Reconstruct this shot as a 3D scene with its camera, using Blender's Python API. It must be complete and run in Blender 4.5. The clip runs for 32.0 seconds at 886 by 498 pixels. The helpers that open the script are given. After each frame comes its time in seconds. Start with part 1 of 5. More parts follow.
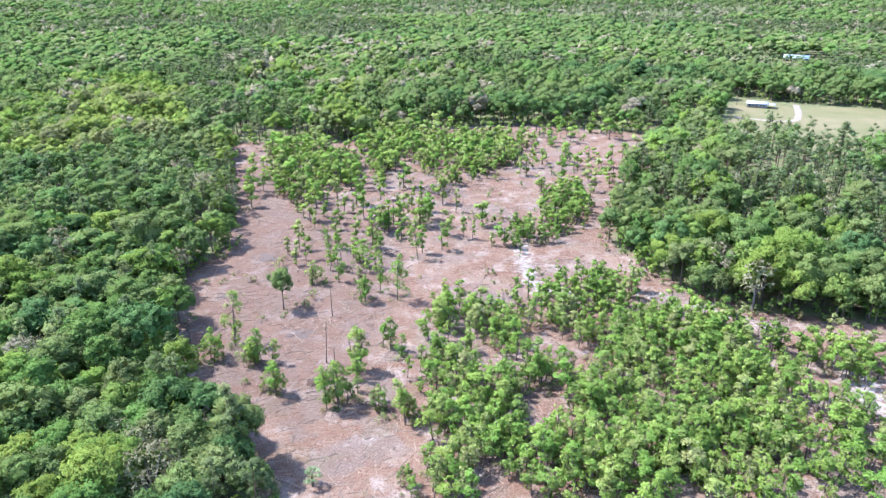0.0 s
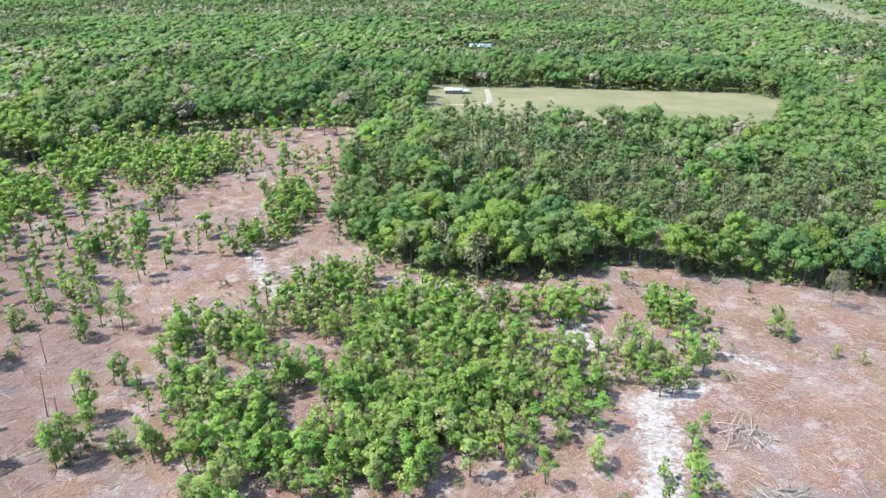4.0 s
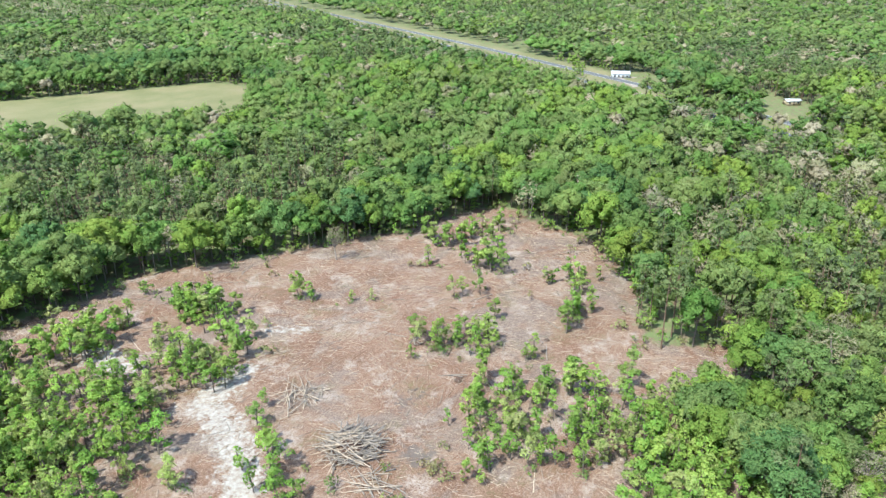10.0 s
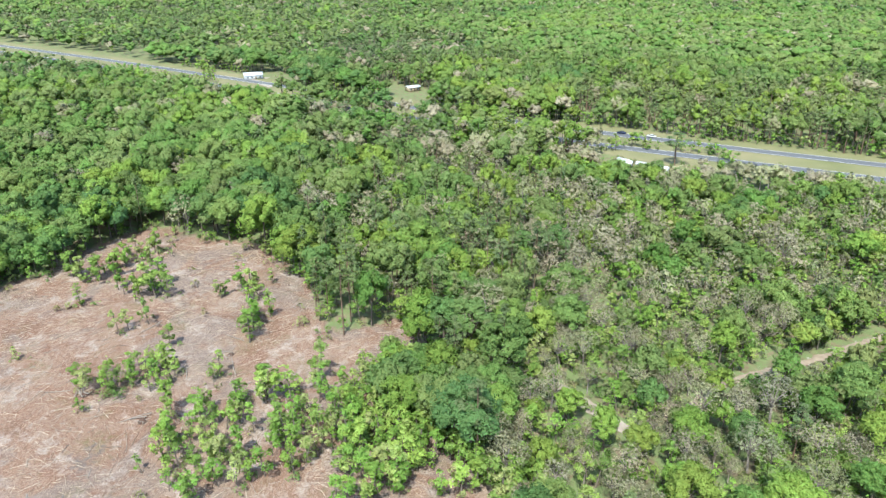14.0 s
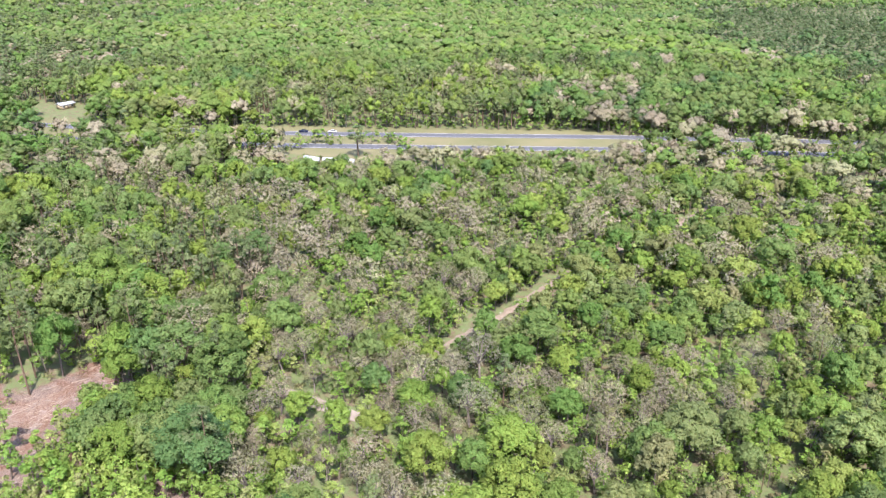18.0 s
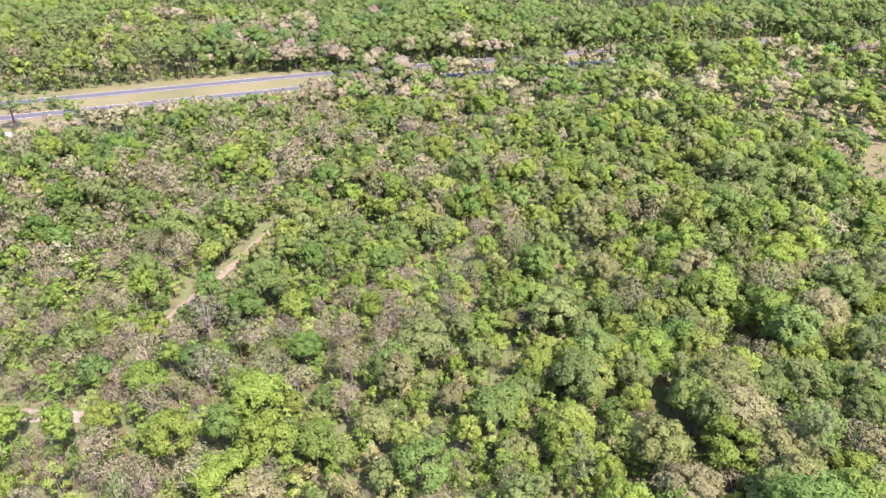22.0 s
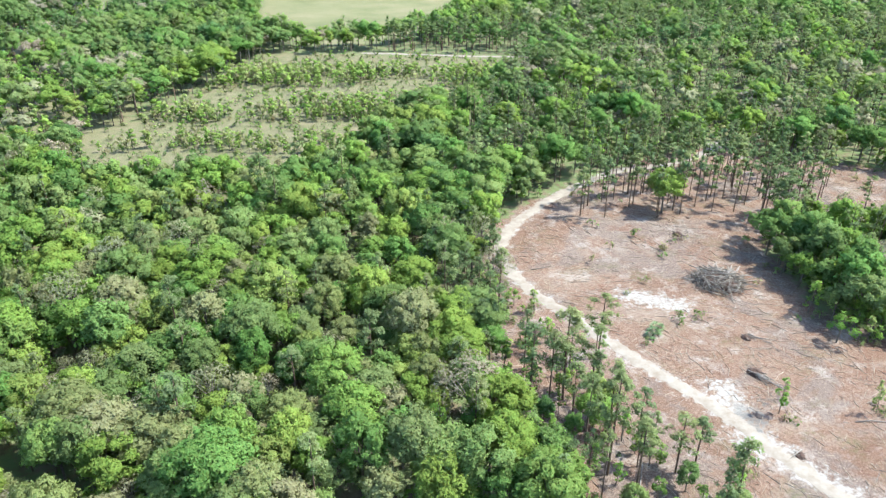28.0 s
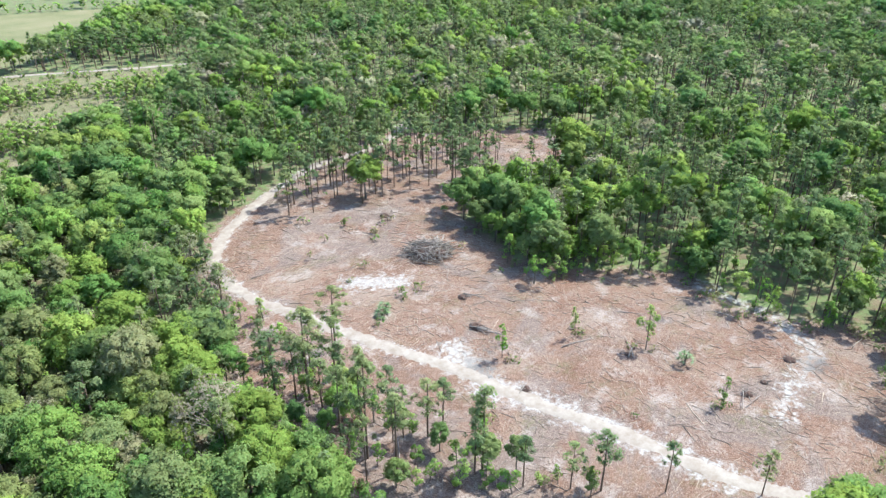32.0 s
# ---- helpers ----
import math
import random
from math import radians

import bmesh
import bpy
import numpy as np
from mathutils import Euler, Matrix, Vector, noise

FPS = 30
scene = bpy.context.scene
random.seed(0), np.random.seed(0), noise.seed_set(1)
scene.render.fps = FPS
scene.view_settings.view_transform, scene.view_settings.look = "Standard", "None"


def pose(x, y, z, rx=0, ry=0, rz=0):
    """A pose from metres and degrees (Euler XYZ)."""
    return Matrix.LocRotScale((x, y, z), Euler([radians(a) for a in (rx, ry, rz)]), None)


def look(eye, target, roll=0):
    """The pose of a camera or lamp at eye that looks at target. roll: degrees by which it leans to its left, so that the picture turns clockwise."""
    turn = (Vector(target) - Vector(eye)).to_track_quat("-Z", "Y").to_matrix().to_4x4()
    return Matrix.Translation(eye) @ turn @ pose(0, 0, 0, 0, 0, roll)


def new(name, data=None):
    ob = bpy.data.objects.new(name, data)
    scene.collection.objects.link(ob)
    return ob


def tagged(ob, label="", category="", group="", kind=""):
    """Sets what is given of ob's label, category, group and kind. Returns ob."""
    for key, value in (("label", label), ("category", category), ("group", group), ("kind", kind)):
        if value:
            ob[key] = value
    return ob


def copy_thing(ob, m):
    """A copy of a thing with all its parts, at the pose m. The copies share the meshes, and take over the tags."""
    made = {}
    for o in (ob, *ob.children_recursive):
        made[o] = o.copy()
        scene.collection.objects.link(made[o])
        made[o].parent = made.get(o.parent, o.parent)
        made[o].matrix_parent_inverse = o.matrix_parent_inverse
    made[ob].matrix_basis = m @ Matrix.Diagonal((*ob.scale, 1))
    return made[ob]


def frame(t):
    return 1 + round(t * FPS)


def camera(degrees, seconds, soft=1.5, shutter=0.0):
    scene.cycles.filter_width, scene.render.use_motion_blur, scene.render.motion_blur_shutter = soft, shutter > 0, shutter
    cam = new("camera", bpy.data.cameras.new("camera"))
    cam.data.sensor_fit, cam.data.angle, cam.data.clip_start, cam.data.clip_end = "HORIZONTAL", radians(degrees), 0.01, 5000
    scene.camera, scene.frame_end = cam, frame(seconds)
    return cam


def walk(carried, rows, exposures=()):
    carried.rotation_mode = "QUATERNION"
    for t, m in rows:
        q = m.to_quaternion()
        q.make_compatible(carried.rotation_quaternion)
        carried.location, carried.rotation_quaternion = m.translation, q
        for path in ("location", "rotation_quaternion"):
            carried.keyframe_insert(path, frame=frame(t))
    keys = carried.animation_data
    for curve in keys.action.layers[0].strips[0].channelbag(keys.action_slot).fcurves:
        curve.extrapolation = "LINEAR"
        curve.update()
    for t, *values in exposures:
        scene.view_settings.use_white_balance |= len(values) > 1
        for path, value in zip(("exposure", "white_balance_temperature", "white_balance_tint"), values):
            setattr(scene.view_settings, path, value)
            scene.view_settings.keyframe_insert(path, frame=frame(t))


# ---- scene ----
# A camera that hovers 90 m above level ground and turns: seconds, yaw, pitch and roll in degrees.
EYE = (0.0, 0.0, 90.0)
PATH = [
    (0.0, -0.00, -22.27, 0.02),
    (0.5, -2.07, -22.25, 0.06),
    (1.0, -4.80, -22.26, -0.01),
    (1.5, -7.41, -22.24, 0.01),
    (2.0, -10.26, -22.27, -0.04),
    (2.5, -13.38, -22.29, -0.05),
    (3.0, -16.62, -22.33, -0.12),
    (3.5, -19.80, -22.37, -0.09),
    (5.5, -31.71, -22.63, -0.04),
    (6.0, -34.76, -22.68, 0.04),
    (6.5, -37.92, -22.73, -0.02),
    (7.0, -41.34, -22.77, 0.04),
    (7.5, -45.25, -22.81, 0.07),
    (8.0, -49.20, -22.83, 0.03),
    (8.5, -52.95, -22.86, 0.03),
    (9.0, -56.51, -22.88, 0.01),
    (9.5, -59.84, -22.92, -0.03),
    (10.0, -63.49, -22.92, -0.01),
    (10.5, -66.87, -22.92, -0.04),
    (11.0, -70.21, -22.91, -0.04),
    (11.5, -73.91, -22.90, -0.03),
    (12.0, -77.65, -22.87, 0.02),
    (12.5, -81.27, -22.86, -0.02),
    (13.0, -84.81, -22.85, 0.04),
    (13.5, -88.35, -22.86, 0.05),
    (14.0, -91.94, -22.85, 0.00),
    (14.5, -95.27, -22.83, -0.01),
    (16.5, -109.50, -22.83, -0.01),
    (17.0, -112.30, -22.82, -0.04),
    (17.5, -114.44, -22.81, -0.07),
    (18.0, -117.42, -22.81, -0.04),
    (18.5, -120.55, -22.84, -0.01),
    (19.0, -123.94, -22.85, -0.03),
    (19.5, -127.68, -22.87, -0.03),
    (20.0, -130.76, -22.86, -0.02),
    (20.5, -134.05, -22.85, 0.01),
    (21.0, -136.10, -23.93, -0.05),
    (21.5, -138.51, -27.27, -0.09),
    (22.0, -142.27, -27.44, 0.03),
    (22.5, -152.46, -27.33, 0.14),
    (23.0, -159.80, -27.30, 0.14),
    (23.5, -165.48, -27.27, 0.08),
    (24.0, -169.96, -27.27, 0.04),
    (24.5, -173.83, -27.29, 0.01),
    (25.0, -178.14, -27.31, -0.00),
    (25.5, -181.94, -27.34, -0.04),
    (27.5, -198.22, -27.39, -0.05),
    (28.0, -202.12, -27.44, -0.04),
    (28.5, -205.67, -27.44, -0.04),
    (29.0, -209.55, -27.47, -0.04),
    (29.5, -213.48, -27.50, -0.05),
    (30.0, -217.30, -27.52, -0.10),
    (30.5, -220.45, -27.56, -0.12),
    (31.0, -223.57, -27.56, 0.02),
    (31.5, -225.56, -27.59, 0.04),
    (32.0, -227.44, -27.60, 0.03),
]
# The picture grows lighter and warmer while the camera looks away from the sun: seconds, stops, kelvin, tint.
EXPOSURES = [(0, 1.94, 5750, 14), (3, 1.75, 5900, 9), (6, 1.63, 6150, 2), (13, 1.65, 6300, -2), (17, 1.76, 6350, 10), (20, 1.84, 6750, 28), (24, 1.96, 6850, 27), (26, 1.88, 6400, 12), (28, 1.85, 6100, -1), (32, 1.74, 6000, 2)]
cam = camera(63.7, 32.0, 1.4)
walk(cam, [(t, pose(*EYE, 90 + p, r, w)) for t, w, p, r in PATH], EXPOSURES)

# ---- light ----
SUN_AZ, SUN_EL = radians(-75.0), radians(56.0)   # from +y towards +x, above the horizon
world = bpy.data.worlds.new("sky")
scene.world = world
world.use_nodes = True
wn = world.node_tree.nodes
sky = wn.new("ShaderNodeTexSky")
sky.sky_type, sky.sun_disc = "NISHITA", False
sky.sun_elevation, sky.sun_rotation = SUN_EL, SUN_AZ
wn["Background"].inputs["Strength"].default_value = 0.15
world.node_tree.links.new(sky.outputs[0], wn["Background"].inputs["Color"])
sun = new("sun", bpy.data.lights.new("sun", "SUN"))
sun.data.energy, sun.data.angle, sun.data.color = 3.4, radians(0.5), (1.0, 0.96, 0.89)
way = Vector((math.sin(SUN_AZ) * math.cos(SUN_EL), math.cos(SUN_AZ) * math.cos(SUN_EL), math.sin(SUN_EL)))
sun.matrix_world = look(way * 300, (0, 0, 0))

# ---- materials ----


def material(name):
    m = bpy.data.materials.new(name)
    m.use_nodes = True
    m.node_tree.nodes.clear()
    return m, m.node_tree.nodes, m.node_tree.links


def link_value(links, value, socket):
    if isinstance(value, bpy.types.NodeSocket):
        links.new(value, socket)
    else:
        socket.default_value = value


class Graph:
    """Short names for the nodes of one material."""

    def __init__(self, name):
        self.mat, self.nodes, self.links = material(name)

    def math(self, op, a, b=0.0, clamp=False):
        n = self.nodes.new("ShaderNodeMath")
        n.operation, n.use_clamp = op, clamp
        link_value(self.links, a, n.inputs[0])
        link_value(self.links, b, n.inputs[1])
        return n.outputs[0]

    def noise(self, scale, detail=3.0, rough=0.6, vec=None, distortion=0.0):
        n = self.nodes.new("ShaderNodeTexNoise")
        n.inputs["Scale"].default_value, n.inputs["Detail"].default_value = scale, detail
        n.inputs["Roughness"].default_value, n.inputs["Distortion"].default_value = rough, distortion
        if vec is not None:
            self.links.new(vec, n.inputs["Vector"])
        return n.outputs[0]

    def ramp(self, fac, *stops):
        n = self.nodes.new("ShaderNodeValToRGB")
        els = n.color_ramp.elements
        while len(els) < len(stops):
            els.new(0.5)
        for e, (p, c) in zip(els, stops):
            e.position, e.color = p, (*c, 1.0) if not isinstance(c, float) else (c, c, c, 1.0)
        link_value(self.links, fac, n.inputs[0])
        return n.outputs[0]

    def mix(self, fac, a, b, blend="MIX"):
        n = self.nodes.new("ShaderNodeMix")
        n.data_type, n.blend_type = "RGBA", blend
        link_value(self.links, fac, n.inputs[0])
        link_value(self.links, a if not isinstance(a, tuple) else (*a, 1.0), n.inputs[6])
        link_value(self.links, b if not isinstance(b, tuple) else (*b, 1.0), n.inputs[7])
        return n.outputs[2]

    def attribute(self, name):
        n = self.nodes.new("ShaderNodeAttribute")
        n.attribute_name = name
        return n.outputs["Fac"]

    def coords(self, which="Object"):
        return self.nodes.new("ShaderNodeTexCoord").outputs[which]

    def position(self):
        return self.nodes.new("ShaderNodeNewGeometry").outputs["Position"]

    def island(self):
        return self.nodes.new("ShaderNodeNewGeometry").outputs["Random Per Island"]

    def each(self):
        return self.nodes.new("ShaderNodeObjectInfo").outputs["Random"]

    def bump(self, height, strength=0.5, distance=0.1):
        n = self.nodes.new("ShaderNodeBump")
        n.inputs["Strength"].default_value, n.inputs["Distance"].default_value = strength, distance
        self.links.new(height, n.inputs["Height"])
        return n.outputs[0]

    def math_shift(self, vec):
        n = self.nodes.new("ShaderNodeVectorMath")
        self.links.new(vec, n.inputs[0])
        n.inputs[1].default_value = (137.0, 51.0, 9.0)
        return n.outputs[0]

    def surface(self, colour, roughness=0.8, normal=None, metallic=0.0, specular=0.3):
        n = self.nodes.new("ShaderNodeBsdfPrincipled")
        link_value(self.links, colour if not isinstance(colour, tuple) else (*colour, 1.0), n.inputs["Base Color"])
        link_value(self.links, roughness, n.inputs["Roughness"])
        n.inputs["Metallic"].default_value, n.inputs["Specular IOR Level"].default_value = metallic, specular
        if normal is not None:
            self.links.new(normal, n.inputs["Normal"])
        return self.out(n.outputs[0])

    def out(self, shader):
        o = self.nodes.new("ShaderNodeOutputMaterial")
        self.links.new(shader, o.inputs["Surface"])
        return self.mat


def leaf_material(name, stops, spread=0.55, translucent=0.25, cover=0.5):
    """Sprays of leaves: one tone a tree (tint), a little another on every spray and leaf, with gaps between the leaves."""
    g = Graph(name)
    info = g.nodes.new("ShaderNodeObjectInfo")
    split = g.nodes.new("ShaderNodeSeparateColor")
    g.links.new(info.outputs["Color"], split.inputs[0])
    tone = g.math("FRACT", g.math("ADD", g.attribute("tint"), split.outputs[0]))
    colour = g.ramp(tone, *stops)
    grain = g.nodes.new("ShaderNodeVectorMath")
    grain.operation = "SCALE"
    g.links.new(g.position(), grain.inputs[0])
    g.links.new(g.attribute("grain"), grain.inputs["Scale"])
    cell = g.nodes.new("ShaderNodeTexVoronoi")
    cell.inputs["Scale"].default_value = 1.0
    g.links.new(grain.outputs[0], cell.inputs["Vector"])
    leaf = g.nodes.new("ShaderNodeSeparateColor")
    g.links.new(cell.outputs["Color"], leaf.inputs[0])
    fine = g.math("ADD", g.math("MULTIPLY", g.math("ADD", g.math("MULTIPLY", g.island(), 0.4), leaf.outputs[0]), spread * 0.6), 1.0 - spread * 0.5)
    lot = g.math("FRACT", g.math("MULTIPLY", tone, 61.0))     # every tree a little lighter or darker
    fine = g.math("MULTIPLY", fine, g.math("ADD", 0.84, g.math("MULTIPLY", lot, 0.32)))
    hue = g.math("ADD", 0.485, g.math("MULTIPLY", leaf.outputs[1], 0.03))
    hsv = g.nodes.new("ShaderNodeHueSaturation")
    g.links.new(colour, hsv.inputs["Color"])
    g.links.new(fine, hsv.inputs["Value"])
    g.links.new(hue, hsv.inputs["Hue"])
    d = g.nodes.new("ShaderNodeBsdfDiffuse")
    tr = g.nodes.new("ShaderNodeBsdfTranslucent")
    soft = g.nodes.new("ShaderNodeAttribute")
    soft.attribute_name = "soft"
    turn = g.nodes.new("ShaderNodeVectorTransform")
    turn.vector_type, turn.convert_from, turn.convert_to = "NORMAL", "OBJECT", "WORLD"
    g.links.new(soft.outputs["Vector"], turn.inputs[0])
    flutter = g.nodes.new("ShaderNodeVectorMath")
    flutter.operation = "MULTIPLY_ADD"
    g.links.new(cell.outputs["Color"], flutter.inputs[0])
    flutter.inputs[1].default_value = (0.9, 0.9, 0.9)
    g.links.new(turn.outputs[0], flutter.inputs[2])
    even = g.nodes.new("ShaderNodeVectorMath")
    even.operation = "SUBTRACT"
    g.links.new(flutter.outputs[0], even.inputs[0])
    even.inputs[1].default_value = (0.45, 0.45, 0.45)
    unit = g.nodes.new("ShaderNodeVectorMath")
    unit.operation = "NORMALIZE"
    g.links.new(even.outputs[0], unit.inputs[0])
    g.links.new(hsv.outputs[0], d.inputs["Color"])
    g.links.new(g.mix(1.0, hsv.outputs[0], (0.85, 1.25, 0.55), "MULTIPLY"), tr.inputs["Color"])   # light that passes a leaf comes out greener
    for s in (d, tr):
        g.links.new(unit.outputs[0], s.inputs["Normal"])
    m1, m2 = g.nodes.new("ShaderNodeMixShader"), g.nodes.new("ShaderNodeMixShader")
    m1.inputs[0].default_value = translucent
    g.links.new(d.outputs[0], m1.inputs[1]), g.links.new(tr.outputs[0], m1.inputs[2])
    gap = g.math("GREATER_THAN", cell.outputs["Distance"], g.math("ADD", cover, g.math("MULTIPLY", g.math("LESS_THAN", g.attribute("grain"), 2.0), 0.12)))
    g.links.new(gap, m2.inputs[0])
    g.links.new(m1.outputs[0], m2.inputs[1])
    g.links.new(g.nodes.new("ShaderNodeBsdfTransparent").outputs[0], m2.inputs[2])
    return g.out(m2.outputs[0])


LEAF = {
    "broad": leaf_material("broad_leaves", [(0.00, (0.103, 0.191, 0.080)), (0.14, (0.143, 0.235, 0.082)), (0.26, (0.201, 0.259, 0.097)), (0.38, (0.155, 0.271, 0.073)), (0.50, (0.223, 0.267, 0.110)), (0.62, (0.211, 0.318, 0.075)), (0.74, (0.240, 0.320, 0.074)), (0.83, (0.273, 0.341, 0.086)), (0.90, (0.249, 0.277, 0.113)), (1.00, (0.308, 0.277, 0.166))], 0.5, 0.48, 0.58),
    "young": leaf_material("young_leaves", [(0.0, (0.140, 0.233, 0.070)), (0.25, (0.224, 0.309, 0.087)), (0.45, (0.203, 0.337, 0.075)), (0.7, (0.307, 0.409, 0.099)), (0.88, (0.347, 0.394, 0.149)), (1.0, (0.359, 0.320, 0.173))], 0.5, 0.48, 0.58),
    "pine": leaf_material("pine_needles", [(0.0, (0.128, 0.177, 0.091)), (0.5, (0.200, 0.245, 0.113)), (0.8, (0.261, 0.297, 0.130)), (1.0, (0.320, 0.322, 0.158))], 0.5, 0.45, 0.56),
    "grey": leaf_material("budding_twigs", [(0.0, (0.328, 0.305, 0.238)), (0.35, (0.378, 0.318, 0.238)), (0.6, (0.335, 0.334, 0.198)), (0.8, (0.396, 0.318, 0.252)), (1.0, (0.335, 0.364, 0.232))], 0.4, 0.48, 0.6),
    "scrub": leaf_material("scrub_leaves", [(0.0, (0.112, 0.181, 0.058)), (0.4, (0.180, 0.239, 0.081)), (0.7, (0.247, 0.259, 0.112)), (1.0, (0.277, 0.220, 0.130))], 0.5, 0.45, 0.58),
}


def bark_material(name, dark, light):
    g = Graph(name)
    v = g.coords()
    n = g.noise(3.0, 5.0, 0.7, v)
    return g.surface(g.mix(g.ramp(n, (0.3, 0.0), (0.75, 1.0)), dark, light), 0.9, g.bump(g.noise(9.0, 4.0, vec=v), 0.6, 0.03))


BARK = bark_material("bark", (0.0612, 0.0476, 0.0374), (0.177, 0.15, 0.122))
PINE_BARK = bark_material("pine_bark", (0.068, 0.0442, 0.0306), (0.163, 0.109, 0.0748))
DEAD_WOOD = bark_material("weathered_wood", (0.115, 0.095, 0.083), (0.28, 0.245, 0.22))
DEBRIS_WOOD = bark_material("fresh_split_wood", (0.21, 0.15, 0.112), (0.44, 0.37, 0.30))
EARTH = bark_material("turned_earth", (0.034, 0.0204, 0.017), (0.116, 0.068, 0.051))


def ground_material():
    """Leaf litter, cleared red-brown soil with chips and grey drags, white sand and grass, told apart by the plan's distances."""
    g = Graph("ground")
    p = g.position()
    rough_edge = g.math("MULTIPLY", g.math("SUBTRACT", g.noise(0.18, 5.0, 0.65, p), 0.5), 14.0)
    fine_edge = g.math("MULTIPLY", g.math("SUBTRACT", g.noise(0.45, 6.0, 0.75, p), 0.5), 20.0)

    def mask(name, edge, width):
        return g.math("ADD", g.math("DIVIDE", g.math("ADD", g.attribute(name), edge), width), 0.5, True)

    litter = g.ramp(g.noise(0.25, 6.0, 0.7, p), (0.3, (0.075, 0.058, 0.038)), (0.5, (0.13, 0.102, 0.066)), (0.7, (0.185, 0.145, 0.10)))
    litter = g.mix(g.ramp(g.noise(0.3, 5.0, 0.7, p), (0.40, 0.0), (0.55, 0.85)), litter, (0.11, 0.15, 0.06))
    soil = g.ramp(g.noise(0.06, 7.0, 0.7, p, 0.8), (0.36, (0.1042, 0.0539, 0.0353)), (0.46, (0.1516, 0.0870, 0.0606)), (0.54, (0.1721, 0.1061, 0.0762)), (0.64, (0.2093, 0.1522, 0.1204)))
    drags = g.nodes.new("ShaderNodeMapping")
    drags.inputs["Rotation"].default_value, drags.inputs["Scale"].default_value = (0, 0, 0.9), (0.3, 1.9, 1.0)
    g.links.new(p, drags.inputs["Vector"])
    streak = g.noise(0.55, 7.0, 0.75, drags.outputs[0], 1.6)
    soil = g.mix(g.ramp(streak, (0.52, 0.0), (0.64, 0.5)), soil, (0.1600, 0.1305, 0.1170))
    soil = g.mix(g.ramp(streak, (0.36, 0.6), (0.46, 0.0)), soil, (0.0920, 0.0449, 0.0296))
    blotch = g.noise(0.045, 6.0, 0.65, p, 1.0)
    soil = g.mix(g.ramp(blotch, (0.50, 0.0), (0.58, 0.75)), soil, (0.1348, 0.1087, 0.0989))
    rusty = g.noise(0.09, 6.0, 0.7, g.math_shift(p), 0.8)
    soil = g.mix(g.ramp(rusty, (0.54, 0.0), (0.64, 0.75)), soil, (0.1200, 0.0561, 0.0355))
    chips = g.noise(2.6, 8.0, 0.85, p, 0.6)
    grit = g.noise(7.0, 4.0, 0.8, p, 0.8)
    soil = g.mix(g.ramp(chips, (0.40, 0.85), (0.475, 0.0)), soil, (0.0600, 0.0314, 0.0222))
    soil = g.mix(g.ramp(chips, (0.53, 0.0), (0.61, 0.8)), soil, (0.2716, 0.2062, 0.1625))
    soil = g.mix(g.ramp(grit, (0.38, 0.75), (0.47, 0.0)), soil, (0.0651, 0.0331, 0.0232))
    soil = g.mix(g.ramp(grit, (0.55, 0.0), (0.63, 0.8)), soil, (0.3348, 0.2610, 0.2107))
    weeds = g.math("MULTIPLY", g.ramp(g.noise(0.1, 5.0, 0.7, p), (0.52, 0.0), (0.66, 1.0)), g.ramp(g.noise(1.1, 4.0, 0.7, p), (0.42, 0.0), (0.6, 0.55)))
    soil = g.mix(weeds, soil, (0.0880, 0.0860, 0.0370))
    pale = g.math("MULTIPLY", g.ramp(g.noise(0.13, 5.0, 0.7, p), (0.53, 0.0), (0.64, 1.0)), g.ramp(chips, (0.43, 0.0), (0.52, 0.8)))
    soil = g.mix(pale, soil, (0.2883, 0.2436, 0.2184))
    sand = g.mix(g.ramp(g.noise(0.9, 6.0, 0.75, p), (0.35, 0.0), (0.65, 1.0)), (0.20, 0.16, 0.135), (0.345, 0.33, 0.315))
    grass = g.ramp(g.noise(0.03, 6.0, 0.65, p), (0.3, (0.108, 0.110, 0.053)), (0.5, (0.152, 0.140, 0.076)), (0.7, (0.198, 0.162, 0.102)))
    grass = g.mix(g.math("MULTIPLY", g.noise(0.9, 4.0, 0.7, p), 0.4), grass, (0.109, 0.122, 0.0476))
    brush = g.ramp(g.noise(0.2, 6.0, 0.7, p), (0.3, (0.088, 0.098, 0.045)), (0.5, (0.138, 0.128, 0.07)), (0.7, (0.172, 0.138, 0.092)))
    colour = g.mix(mask("brush", rough_edge, 3.0), litter, brush)
    colour = g.mix(mask("soil", rough_edge, 2.0), colour, soil)
    colour = g.mix(mask("grass", fine_edge, 4.0), colour, grass)
    colour = g.mix(g.math("MULTIPLY", mask("sand", fine_edge, 3.0), 0.9), colour, sand)
    colour = g.mix(g.math("MULTIPLY", g.math("MULTIPLY", mask("mulch", rough_edge, 10.0), 0.8), g.ramp(chips, (0.40, 1.0), (0.58, 0.3))), colour, (0.095, 0.062, 0.05))
    # dark grey for scorched spots, and for one patch of painted tree shade
    colour = g.mix(g.math("MULTIPLY", mask("char_shade", fine_edge, 3.0), 0.75), colour, (0.085, 0.075, 0.072))
    relief = g.bump(g.noise(1.3, 8.0, 0.75, p), 0.7, 0.35)
    return g.surface(colour, 0.95, relief, specular=0.1)


def road_material(name, low, high, scale=0.5):
    g = Graph(name)
    p = g.position()
    c = g.ramp(g.noise(scale, 5.0, 0.7, p), (0.3, low), (0.7, high))
    return g.surface(c, 0.85, g.bump(g.noise(6.0, 5.0, vec=p), 0.4, 0.02), specular=0.25)


